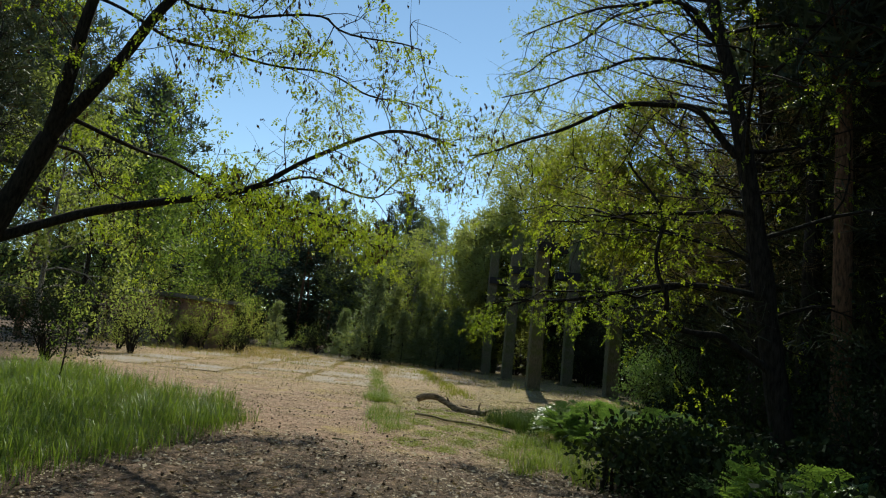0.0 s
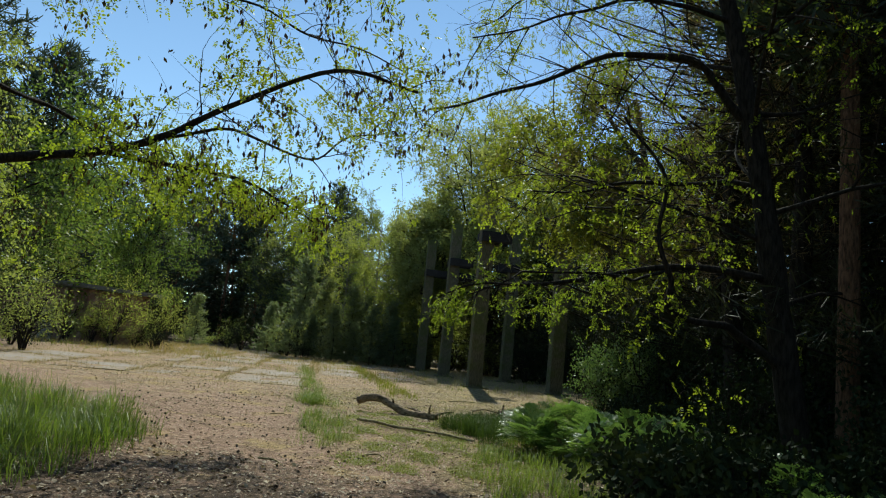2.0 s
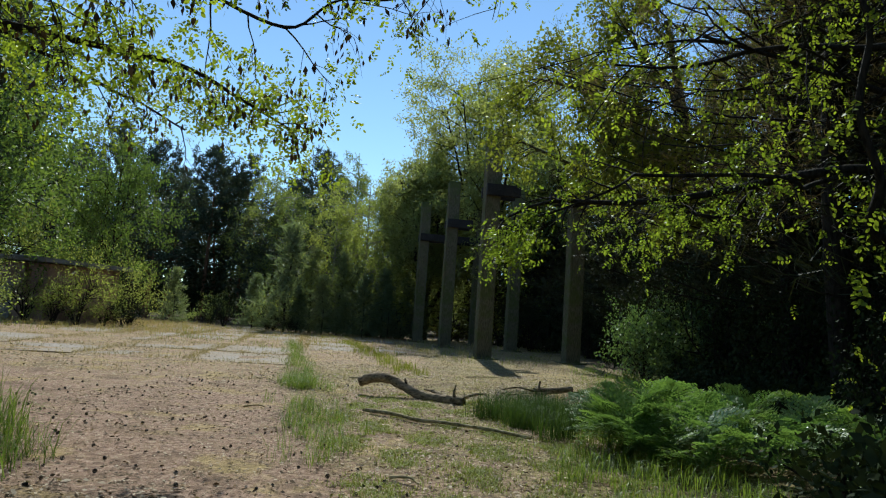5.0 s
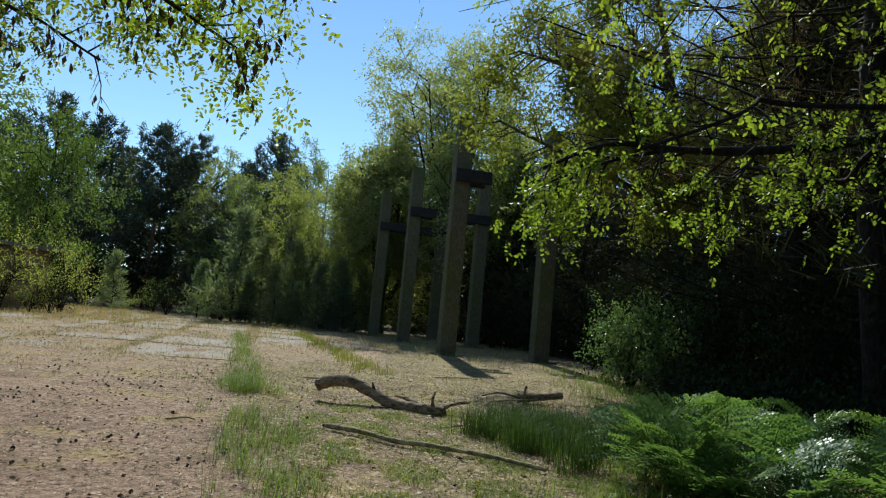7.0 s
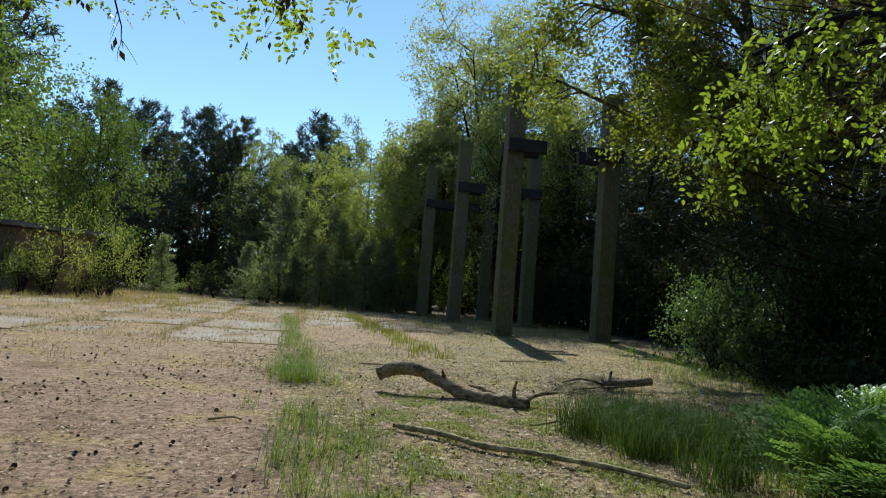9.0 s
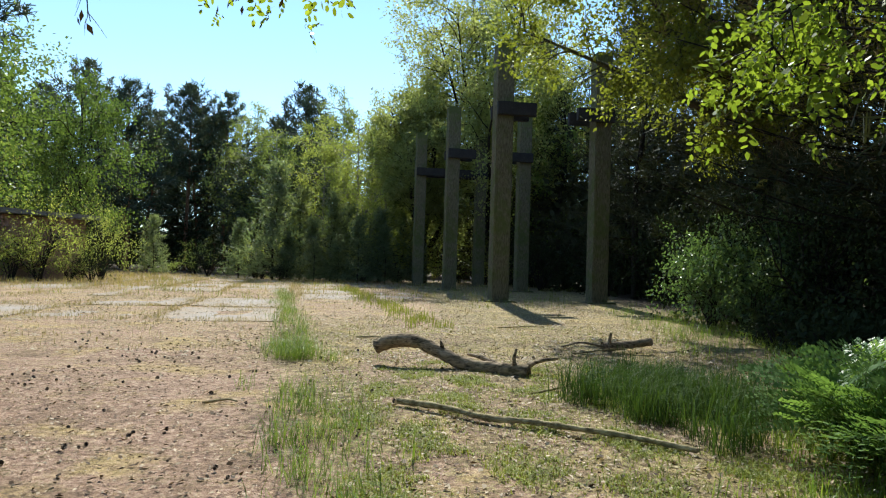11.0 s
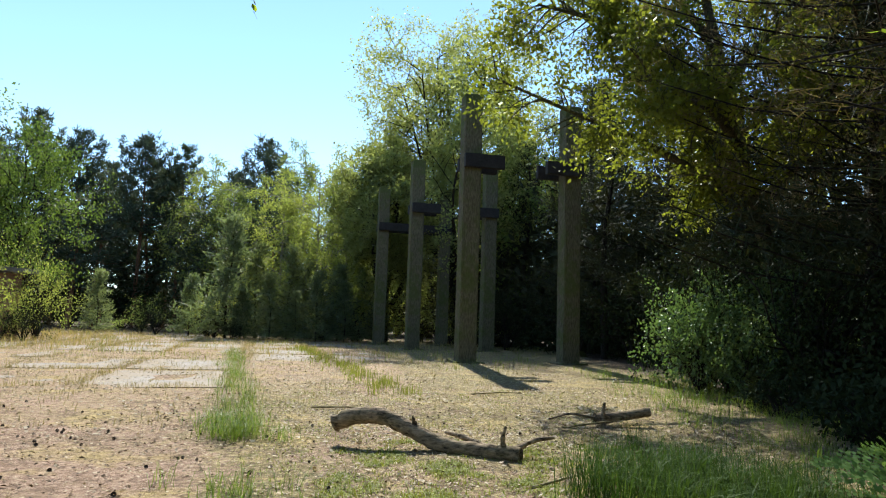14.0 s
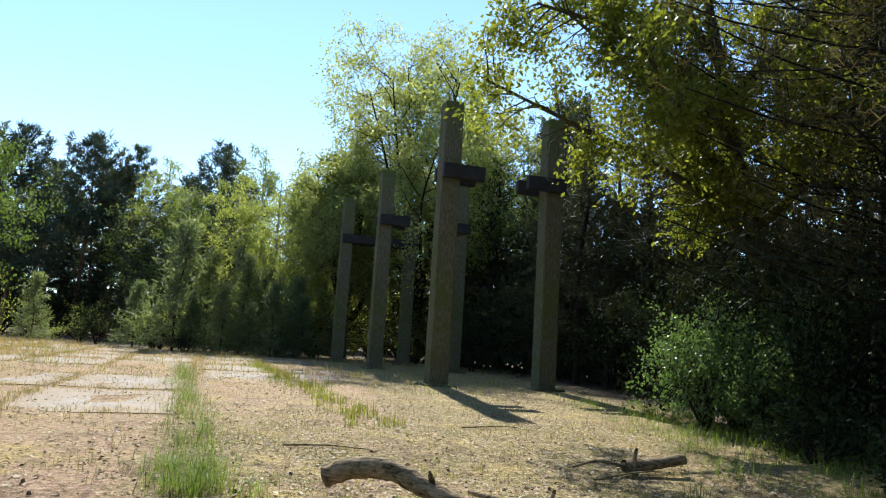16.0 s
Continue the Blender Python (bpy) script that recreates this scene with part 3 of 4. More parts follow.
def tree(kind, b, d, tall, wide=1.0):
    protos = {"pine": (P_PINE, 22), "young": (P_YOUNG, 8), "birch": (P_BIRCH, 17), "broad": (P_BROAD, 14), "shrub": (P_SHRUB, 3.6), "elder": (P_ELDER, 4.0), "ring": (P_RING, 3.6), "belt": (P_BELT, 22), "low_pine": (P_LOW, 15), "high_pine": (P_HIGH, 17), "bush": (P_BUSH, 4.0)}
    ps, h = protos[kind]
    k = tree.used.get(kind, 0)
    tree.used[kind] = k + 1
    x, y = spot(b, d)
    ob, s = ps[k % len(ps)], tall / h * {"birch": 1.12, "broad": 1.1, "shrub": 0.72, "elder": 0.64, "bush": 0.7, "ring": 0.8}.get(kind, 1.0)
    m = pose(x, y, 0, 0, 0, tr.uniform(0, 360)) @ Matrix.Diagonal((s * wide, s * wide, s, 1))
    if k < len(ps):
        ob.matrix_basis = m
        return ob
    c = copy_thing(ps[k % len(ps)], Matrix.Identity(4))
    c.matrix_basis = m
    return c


tree.used = {}
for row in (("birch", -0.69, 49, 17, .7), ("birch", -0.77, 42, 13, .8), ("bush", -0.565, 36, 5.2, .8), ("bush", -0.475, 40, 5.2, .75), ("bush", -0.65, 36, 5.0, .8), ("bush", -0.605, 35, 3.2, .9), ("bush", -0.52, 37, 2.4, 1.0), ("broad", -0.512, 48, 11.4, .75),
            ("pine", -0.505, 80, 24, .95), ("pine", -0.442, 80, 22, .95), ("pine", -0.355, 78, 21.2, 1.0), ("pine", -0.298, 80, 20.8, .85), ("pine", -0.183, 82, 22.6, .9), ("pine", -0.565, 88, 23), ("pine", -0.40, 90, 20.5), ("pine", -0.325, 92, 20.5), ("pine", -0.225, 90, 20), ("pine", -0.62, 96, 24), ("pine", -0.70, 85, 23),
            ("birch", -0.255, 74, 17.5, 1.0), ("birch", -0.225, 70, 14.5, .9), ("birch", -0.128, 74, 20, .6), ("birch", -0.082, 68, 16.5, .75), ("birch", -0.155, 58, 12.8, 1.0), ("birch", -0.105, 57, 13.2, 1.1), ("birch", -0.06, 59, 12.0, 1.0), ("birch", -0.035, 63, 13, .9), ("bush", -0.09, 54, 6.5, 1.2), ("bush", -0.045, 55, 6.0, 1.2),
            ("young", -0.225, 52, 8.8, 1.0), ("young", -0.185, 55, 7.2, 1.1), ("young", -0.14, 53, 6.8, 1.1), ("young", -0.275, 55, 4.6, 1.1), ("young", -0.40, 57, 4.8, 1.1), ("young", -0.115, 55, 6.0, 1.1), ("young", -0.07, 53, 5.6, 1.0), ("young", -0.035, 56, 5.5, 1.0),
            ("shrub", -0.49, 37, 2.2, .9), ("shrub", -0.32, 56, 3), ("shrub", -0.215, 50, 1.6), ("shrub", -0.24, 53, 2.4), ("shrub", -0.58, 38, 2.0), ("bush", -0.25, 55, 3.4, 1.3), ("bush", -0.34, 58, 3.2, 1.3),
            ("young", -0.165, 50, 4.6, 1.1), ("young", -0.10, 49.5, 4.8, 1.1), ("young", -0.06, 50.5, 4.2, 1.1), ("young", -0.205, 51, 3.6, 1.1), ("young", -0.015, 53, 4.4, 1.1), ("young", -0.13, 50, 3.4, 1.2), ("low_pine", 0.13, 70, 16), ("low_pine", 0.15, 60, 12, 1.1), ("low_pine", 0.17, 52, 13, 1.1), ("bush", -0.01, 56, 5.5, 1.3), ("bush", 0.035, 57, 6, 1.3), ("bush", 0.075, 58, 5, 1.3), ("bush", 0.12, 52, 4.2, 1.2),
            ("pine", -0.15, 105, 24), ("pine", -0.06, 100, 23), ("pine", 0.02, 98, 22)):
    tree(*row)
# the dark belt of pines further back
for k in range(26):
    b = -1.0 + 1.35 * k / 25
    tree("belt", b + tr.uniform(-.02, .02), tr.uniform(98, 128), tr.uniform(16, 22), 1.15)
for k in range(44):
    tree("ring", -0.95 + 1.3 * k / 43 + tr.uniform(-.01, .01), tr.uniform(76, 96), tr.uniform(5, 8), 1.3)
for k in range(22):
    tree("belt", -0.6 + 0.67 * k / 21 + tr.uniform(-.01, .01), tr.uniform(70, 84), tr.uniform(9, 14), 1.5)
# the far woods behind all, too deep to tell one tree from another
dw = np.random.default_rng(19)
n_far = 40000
# three in ten go all the way round, unseen behind, to close off light
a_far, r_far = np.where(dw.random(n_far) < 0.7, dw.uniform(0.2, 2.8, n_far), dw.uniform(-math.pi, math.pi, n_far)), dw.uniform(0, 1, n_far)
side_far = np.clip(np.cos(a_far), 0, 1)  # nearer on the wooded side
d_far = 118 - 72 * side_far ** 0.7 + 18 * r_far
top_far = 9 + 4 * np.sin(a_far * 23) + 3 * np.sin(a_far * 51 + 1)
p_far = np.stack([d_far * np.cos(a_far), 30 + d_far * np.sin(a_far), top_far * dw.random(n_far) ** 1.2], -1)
tagged(new("distant_woods", scatter("distant_woods", dw, KITE * np.array([1, 1.5, 1]), KITE_F, p_far, dw.normal(size=(n_far, 3)), 1.5 + 1.9 * dw.random(n_far), M_SHADESHRUB)), "dense woods far behind the clearing, in leaves coloured for shade", "woods", kind="stuff")
# a thicket behind the frames, added as backdrop with shade in its needle colour
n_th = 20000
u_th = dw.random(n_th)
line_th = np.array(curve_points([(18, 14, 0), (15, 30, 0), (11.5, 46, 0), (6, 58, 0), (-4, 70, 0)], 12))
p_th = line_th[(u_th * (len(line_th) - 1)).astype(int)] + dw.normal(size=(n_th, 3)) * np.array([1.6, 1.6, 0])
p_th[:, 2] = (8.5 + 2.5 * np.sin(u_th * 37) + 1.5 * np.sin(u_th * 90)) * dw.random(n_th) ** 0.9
tagged(new("thicket", scatter("thicket", dw, KITE, KITE_F, p_th, dw.normal(size=(n_th, 3)), 0.45 + 0.5 * dw.random(n_th), M_SHADEDPINE)), "dense thicket under the trees of the wood, coloured as in deep shade", "thicket", kind="stuff")
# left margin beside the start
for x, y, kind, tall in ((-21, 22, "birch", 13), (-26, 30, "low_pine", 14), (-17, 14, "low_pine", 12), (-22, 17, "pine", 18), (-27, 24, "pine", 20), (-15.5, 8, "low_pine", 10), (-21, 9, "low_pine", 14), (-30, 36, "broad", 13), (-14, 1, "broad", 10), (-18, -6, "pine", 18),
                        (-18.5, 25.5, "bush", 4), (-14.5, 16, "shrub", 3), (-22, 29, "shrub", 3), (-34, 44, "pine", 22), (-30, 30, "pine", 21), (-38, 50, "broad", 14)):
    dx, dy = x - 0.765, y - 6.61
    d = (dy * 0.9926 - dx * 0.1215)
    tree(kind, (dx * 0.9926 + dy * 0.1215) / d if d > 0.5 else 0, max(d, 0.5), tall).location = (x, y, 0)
# the dark wood beside and behind the path
for x, y, kind, tall in ((6.2, 24.9, "elder", 3.1), (7.1, 25.2, "elder", 3.8), (8.1, 25.0, "elder", 4.2), (7.1, 23.9, "elder", 2.7), (7.3, 27.2, "shrub", 4.6), (8.0, 26.8, "shrub", 4.6), (8.2, 23.0, "shrub", 4.2), (8.8, 19.5, "shrub", 4), (9.6, 16.5, "shrub", 4.2), (9.2, 13.2, "shrub", 3.6), (7.4, 12.6, "shrub", 2.4), (10.5, 10.0, "shrub", 4), (8.2, 7.5, "shrub", 2.6), (9.6, 4.8, "shrub", 3.4),
                        (12, 21, "shrub", 5), (12.5, 15, "shrub", 5), (13, 26, "shrub", 5.5), (10.5, 30, "shrub", 5), (13, 8, "shrub", 5), (9, 34, "shrub", 5), (12, 36, "shrub", 5.5), (8.5, 41, "shrub", 5), (14, 32, "shrub", 5.5), (6.5, 46, "shrub", 5), (11, 46, "shrub", 6), (3, 52, "shrub", 4.5),
                        # the high_pine at (9.0, 14.6) is added to shade the ferns
                        (10.6, 16.4, "low_pine", 15), (10.6, 20.6, "low_pine", 16), (10.6, 23.6, "low_pine", 17), (12, 19, "low_pine", 18), (13, 27.5, "low_pine", 18), (10.6, 12.2, "low_pine", 14), (14, 14.5, "low_pine", 17), (15, 22.5, "low_pine", 18), (8.6, 16.8, "high_pine", 17), (12.2, 22.0, "high_pine", 18), (11, 26, "high_pine", 19), (9.0, 14.6, "high_pine", 16), (9.2, 21.0, "high_pine", 16), (7.6, 43.5, "low_pine", 15), (10.5, 41.5, "low_pine", 17), (13.5, 45, "low_pine", 18), (8.0, 50, "low_pine", 17), (11.5, 35.5, "low_pine", 16), (12, 52, "low_pine", 18), (4.5, 57, "low_pine", 15), (16, 40, "low_pine", 18), (9.0, 11.7, "pine", 19), (11.4, 8.6, "high_pine", 17), (11, 13.5, "pine", 20), (13.5, 18, "pine", 21), (15, 12, "pine", 21), (12.5, 24, "pine", 20), (16, 23, "low_pine", 17), (15.5, 29, "pine", 21), (12, 40, "low_pine", 17), (17, 36, "pine", 21), (9.5, 51, "low_pine", 16), (19, 17, "broad", 14),
                        # trees with y below -5 stand unseen behind the start, added for shade
                        (17.5, 6, "pine", 20), (18, 1, "broad", 13), (20, 10, "broad", 14), (18, -8, "broad", 13), (12, -13, "pine", 19), (2, -20, "broad", 14), (-6, -14, "pine", 19), (-12, -12, "broad", 13), 
                        (5.5, 60, "broad", 13), (11, 64, "pine", 22), (4, 72, "pine", 23)):
    tree(kind, 0, 30, tall, {"shrub": 0.8, "elder": 0.8, "high_pine": 1.35}.get(kind, 1.0)).location = (x, y, 0)


# ---- trees over the path, built limb by limb ----
LEAF9, LEAF9_F = pinnate(4, 0.3)


def robinia_over_path():
    """The robinia whose boughs hang over the start of the path."""
    w = Wood(101)
    trunk = curve_points([(-7.7, 5.9, -0.2), (-7.3, 6.0, 1.6), (-6.85, 6.1, 3.2), (-6.2, 6.3, 5.0)])
    w.tube(trunk, 0.27, 0.19, 10, 0.03)
    stem_a = curve_points([(-6.2, 6.3, 5.0), (-5.75, 6.05, 6.3), (-5.4, 5.9, 7.6), (-4.9, 6.2, 10.5), (-4.2, 6.8, 13)])
    stem_b = curve_points([(-6.2, 6.3, 5.0), (-5.2, 6.5, 6.5), (-4.35, 6.7, 8.0), (-3.2, 7.6, 10), (-2.0, 8.6, 12)])
    w.tube(stem_a, 0.15, 0.05, 8, 0.03)
    w.tube(stem_b, 0.14, 0.04, 8, 0.03)
    bough = curve_points([(-6.95, 6.1, 2.9), (-6.0, 7.2, 3.7), (-5.1, 8.0, 4.15), (-4.15, 8.5, 4.45), (-2.73, 7.9, 4.56), (-1.8, 8.3, 5.3), (0.0, 7.9, 5.79), (1.2, 8.4, 5.7)])
    w.tube(bough, 0.11, 0.02, 7, 0.05)
    second = curve_points([(-4.15, 8.5, 4.45), (-3.2, 9.4, 4.5), (-2.3, 10.1, 4.5), (-1.7, 10.6, 4.25), (-1.1, 10.85, 3.95)])
    w.tube(second, 0.05, 0.012, 6, 0.05)
    third = gnarled([(-5.9, 6.4, 5.4), (-5.6, 9.2, 5.3), (-5.1, 11.2, 5.1), (-4.5, 12.5, 4.85), (-4.1, 13.1, 4.7)], 500, 0.13)
    w.tube(third, 0.05, 0.015, 6, 0.05)
    fourth = gnarled([(-2.73, 7.9, 4.56), (-1.4, 9.2, 5.0), (-0.6, 10.2, 5.4), (0.2, 11.2, 5.8)], 504, 0.13)
    w.tube(fourth, 0.03, 0.012, 5, 0.05)
    fifth = gnarled([(-5.4, 5.9, 7.6), (-4.0, 7.4, 7.4), (-2.6, 8.8, 7.3), (-1.0, 9.8, 7.3), (0.6, 10.4, 6.9)], 501, 0.13)
    w.tube(fifth, 0.038, 0.012, 5, 0.05)
    sixth = gnarled([(-6.2, 6.3, 5.0), (-7.0, 8.0, 5.0), (-7.6, 10, 4.6), (-8.2, 12, 4.2)], 502, 0.13)
    w.tube(sixth, 0.045, 0.015, 5, 0.05)
    seventh = gnarled([(-4.35, 6.7, 8.0), (-2.8, 6.6, 7.6), (-1.0, 6.8, 7.4), (0.8, 7.4, 7.2)], 503, 0.13)
    w.tube(seventh, 0.038, 0.012, 5, 0.05)
    for pts, n, length in ((bough[14:], 24, 1.1), (second, 12, 0.6), (third[10:], 12, 0.7), (fourth, 8, 0.8), (fifth, 15, 1.2), (sixth, 11, 1.2), (seventh, 14, 1.2), (stem_a[6:], 16, 1.7), (stem_b[6:], 18, 1.7)):
        w.along(pts, int(n * 1.5), length, 0.012, 1, 0.85, 0.14, 4, 0.05)
    e = thing("robinia_tree", "dark-stemmed robinia with feathery leaves and hanging pods", "tree")
    part("trunk", w.mesh("trunk", M_BARK), e)
    part("crown", leaf_mesh("crown", w, 3, 0.18, 0.19, M_ROBINIA, LEAF9, LEAF9_F, 0.6, 0.95, -0.35, 0.7), e)
    tagged(part("seed_pod", leaf_mesh("seed_pod", w, 4, 0.08, 0.11, M_POD, KITE * np.array([1, 0.8, 1]), KITE_F, 3.0, 0.32), e, "dark brown hanging seed pods"), kind="stuff")


def robinia_by_path():
    """The leaning robinia in the dark wood, whose low bough reaches over the path."""
    w = Wood(102)
    trunk = curve_points([(7.75, 10.2, -0.2), (7.4, 10.2, 2.0), (6.95, 10.2, 5.0), (6.5, 10.2, 7.5), (6.0, 10.2, 9.6), (5.6, 10.5, 13)])
    w.tube(trunk, 0.25, 0.09, 10, 0.04)
    low = gnarled([(7.2, 10.2, 3.4), (6.0, 10.0, 3.5), (4.6, 9.9, 3.25), (3.2, 9.7, 3.0), (2.5, 9.3, 2.85), (1.75, 9.2, 2.62)], 520, 0.06)
    w.tube(low, 0.07, 0.01, 6, 0.05)
    low_b = gnarled([(4.6, 9.9, 3.25), (4.3, 10.4, 3.1), (3.8, 10.7, 2.95), (3.3, 10.8, 2.85)], 521, 0.06)
    w.tube(low_b, 0.03, 0.01, 5, 0.05)
    low_c = gnarled([(5.6, 10.0, 3.45), (4.4, 9.2, 3.2), (3.2, 8.7, 2.9), (2.3, 8.5, 2.65)], 522, 0.06)
    w.tube(low_c, 0.03, 0.01, 5, 0.05)
    low_d = curve_points([(3.2, 9.7, 3.0), (2.7, 9.6, 2.9), (2.25, 9.5, 2.75), (1.85, 9.4, 2.55)])
    w.tube(low_d, 0.02, 0.008, 5, 0.05)
    arch = gnarled([(6.6, 10.2, 6.2), (5.6, 10.0, 7.2), (4.2, 9.8, 7.0), (2.6, 9.6, 6.3), (1.2, 9.4, 5.8)], 523, 0.06)
    w.tube(arch, 0.08, 0.015, 6, 0.05)
    arch_b = gnarled([(6.9, 10.2, 5.0), (5.8, 10.4, 5.1), (4.4, 10.4, 4.9), (3.0, 10.1, 4.6)], 524, 0.06)
    w.tube(arch_b, 0.06, 0.012, 6, 0.05)
    twist = gnarled([(7.5, 10.2, 1.8), (6.6, 9.8, 2.5), (5.6, 9.2, 2.6), (5.1, 8.9, 3.2), (5.0, 8.8, 4.4), (4.6, 8.8, 5.6)], 525, 0.06)
    w.tube(twist, 0.08, 0.02, 6, 0.06)
    high = gnarled([(6.2, 10.2, 8.6), (5.2, 9.8, 9.4), (3.8, 9.6, 9.2), (2.2, 9.8, 8.6)], 526, 0.06)
    w.tube(high, 0.06, 0.012, 6, 0.05)
    veil = gnarled([(6.0, 10.2, 9.6), (4.6, 11.0, 10.0), (3.0, 11.5, 9.4), (1.6, 11.8, 8.4)], 527, 0.06)
    w.tube(veil, 0.05, 0.012, 5, 0.05)
    veil_b = gnarled([(6.4, 10.2, 8.0), (5.0, 9.6, 8.1), (3.6, 9.2, 7.5), (2.0, 8.9, 6.9)], 528, 0.06)
    w.tube(veil_b, 0.05, 0.012, 5, 0.05)
    for pts, n, length in ((low[8:], 17, 0.5), (low_b, 8, 0.5), (low_c[4:], 8, 0.4), (low_d, 9, 0.4)):
        w.along(pts, n, length, 0.012, 1, 0.85, 0.12, 3, 0.1)
    lower = leaf_mesh("lower_crown", w, 4, 0.12, 0.125, M_ROBINIA, LEAF9, LEAF9_F, 0.3, 0.75, -0.05, 0.5)
    w.tips.clear()
    for pts, n, length in ((veil, 14, 1.3), (veil_b, 14, 1.3), (arch, 18, 1.3), (arch_b, 12, 1.0), (twist[4:], 8, 0.9), (high, 16, 1.3)):
        w.along(pts, n, length, 0.012, 1, 0.85, 0.12, 3, 0.1)
    for k in range(14):
        h = 3.6 + k * 0.62
        i = min(int((h + 0.2) / 13.2 * (len(trunk) - 1)), len(trunk) - 2)
        a = 1.0 + k * 2.4
        w.branch(trunk[i], (math.cos(a) + 0.25, math.sin(a) * 0.9 + 0.3, 0.35), 3.4, 0.05, 2, 0.8, 0.06, 0.0, 4)
    e = thing("robinia_tree", "leaning dark robinia with low sunlit leaves over the path", "tree")
    part("trunk", w.mesh("trunk", M_BARK), e)
    part("lower_crown", lower, e, "bright sunlit leaves of the low bough")
    part("crown", leaf_mesh("crown", w, 4, 0.24, 0.17, M_ROBINIA, LEAF9, LEAF9_F, 0.4, 0.95, -0.4, 0.9), e)


def oak_at_frames():
    w = Wood(103)
    trunk = curve_points([(10.4, 29.0, -0.2), (10.0, 28.8, 2.5), (9.3, 28.4, 4.6), (8.4, 28.0, 7.2), (7.6, 27.6, 10.5), (7.0, 27.6, 13.5)])
    w.tube(trunk, 0.34, 0.1, 10, 0.04)
    limbs = [curve_points(p) for p in ([(9.3, 28.4, 5.4), (8.2, 28.6, 6.2), (7.2, 28.8, 6.8)],
                                       [(9.5, 28.5, 4.4), (7.6, 28.0, 6.0), (5.6, 27.8, 7.1), (3.4, 27.5, 7.9), (0.9, 27.3, 8.9)],
                                       [(8.9, 28.2, 6.0), (7.0, 28.6, 8.6), (5.0, 28.8, 10.6), (3.0, 29.0, 12.3)],
                                       [(8.2, 27.9, 7.8), (6.2, 27.0, 9.4), (4.0, 26.4, 10.2), (2.2, 26.2, 10.6)],
                                       [(8.0, 27.8, 9.0), (9.4, 26.4, 10.6), (10.6, 25.2, 11.8)],
                                       [(7.8, 27.7, 10.0), (6.2, 28.4, 12.6), (5.0, 28.6, 14.6)],
                                       [(9.1, 28.3, 5.4), (9.6, 26.4, 6.4), (9.4, 24.6, 7.0), (8.6, 23.0, 7.4)],
                                       [(8.7, 28.1, 6.8), (7.2, 26.2, 7.4), (5.8, 24.8, 7.6), (4.6, 23.8, 7.6)])]
    for k, p in enumerate(limbs):
        w.tube(p, 0.17, 0.03, 7, 0.05)
        w.along(p, 32, 1.35, 0.03, 2, 0.8, -0.04, 3, 0.15)
    w.along(trunk[16:], 14, 2.2, 0.04, 2, 0.8, 0.0, 3, 0.1)
    e = thing("oak_tree", "spreading oak with yellow-green leaves beside the frames", "tree")
    part("trunk", w.mesh("trunk", M_OAKBARK), e)
    part("crown", leaf_mesh("crown", w, 11, 0.2, 0.145, M_OAK, hang=0.2, gaps=-0.15, lump=1.2), e)


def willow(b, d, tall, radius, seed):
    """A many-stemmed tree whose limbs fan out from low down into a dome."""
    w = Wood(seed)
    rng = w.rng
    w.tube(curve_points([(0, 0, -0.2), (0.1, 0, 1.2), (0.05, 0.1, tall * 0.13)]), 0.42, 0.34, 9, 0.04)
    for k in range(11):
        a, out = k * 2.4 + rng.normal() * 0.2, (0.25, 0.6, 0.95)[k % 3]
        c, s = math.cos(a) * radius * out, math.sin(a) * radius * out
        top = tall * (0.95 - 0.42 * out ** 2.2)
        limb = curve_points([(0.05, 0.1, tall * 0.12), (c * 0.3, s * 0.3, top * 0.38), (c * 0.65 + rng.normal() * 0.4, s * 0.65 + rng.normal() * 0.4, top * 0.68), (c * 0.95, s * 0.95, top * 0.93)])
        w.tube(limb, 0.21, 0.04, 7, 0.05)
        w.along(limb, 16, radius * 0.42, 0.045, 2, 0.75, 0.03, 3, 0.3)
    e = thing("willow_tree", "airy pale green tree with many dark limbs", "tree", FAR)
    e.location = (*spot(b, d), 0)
    part("trunk", w.mesh("trunk", M_BARK), e)
    part("crown", leaf_mesh("crown", w, 19, 0.3, 0.22, M_SILVER, hang=0.2, gaps=-0.85, lump=1.3), e)


def sapling(x, y, seed, tall):
    w = Wood(seed)
    stem = curve_points([(0, 0, -0.1), (0.05, 0.02, tall * .4), (-0.04, 0.05, tall * .75), (0.06, 0, tall)])
    w.tube(stem, 0.025, 0.006, 5)
    w.along(stem, 10, 0.5, 0.006, 1, 0.8, 0.05, 3, 0.3)
    e = thing("sapling", "thin young tree standing in the long grass", "sapling")
    e.location = (x, y, 0)
    part("trunk", w.mesh("trunk", M_BARK), e)
    part("crown", leaf_mesh("crown", w, 3, 0.06, 0.07, M_BROAD, hang=0.2), e)


robinia_over_path()
robinia_by_path()
oak_at_frames()
willow(0.095, 54, 27, 8.6, 104)
willow(-0.005, 57, 18.5, 5.0, 105)
sapling(-7.4, 8.9, 111, 2.2)


# ---- fallen wood ----
def fallen(name, label, pts, r0, r1, mat, category, seed, stubs=(), sides=10, knobs=0.05):
    e = thing(name, label, category)
    w = Wood(seed)
    line = curve_points(pts, 8)
    w.tube(line, r0, r1, sides, knobs)
    for end, way in ((line[0], line[0] - line[1]), (line[-1], line[-1] - line[-2])):
        r = r0 if way is not None and end is line[0] else r1
        w.tube([end, end + unit(way) * 0.015, end - unit(way) * 0.04], r * 0.99, r * 0.05, sides)
    part("bole", w.mesh("bole", mat), e)
    for p, r in stubs:
        s = Wood(seed + 50)
        s.tube(curve_points(p, 4), r, r * 0.45, 7, 0.1)
        part("branch_stub", s.mesh("branch_stub", mat), e)
    return e


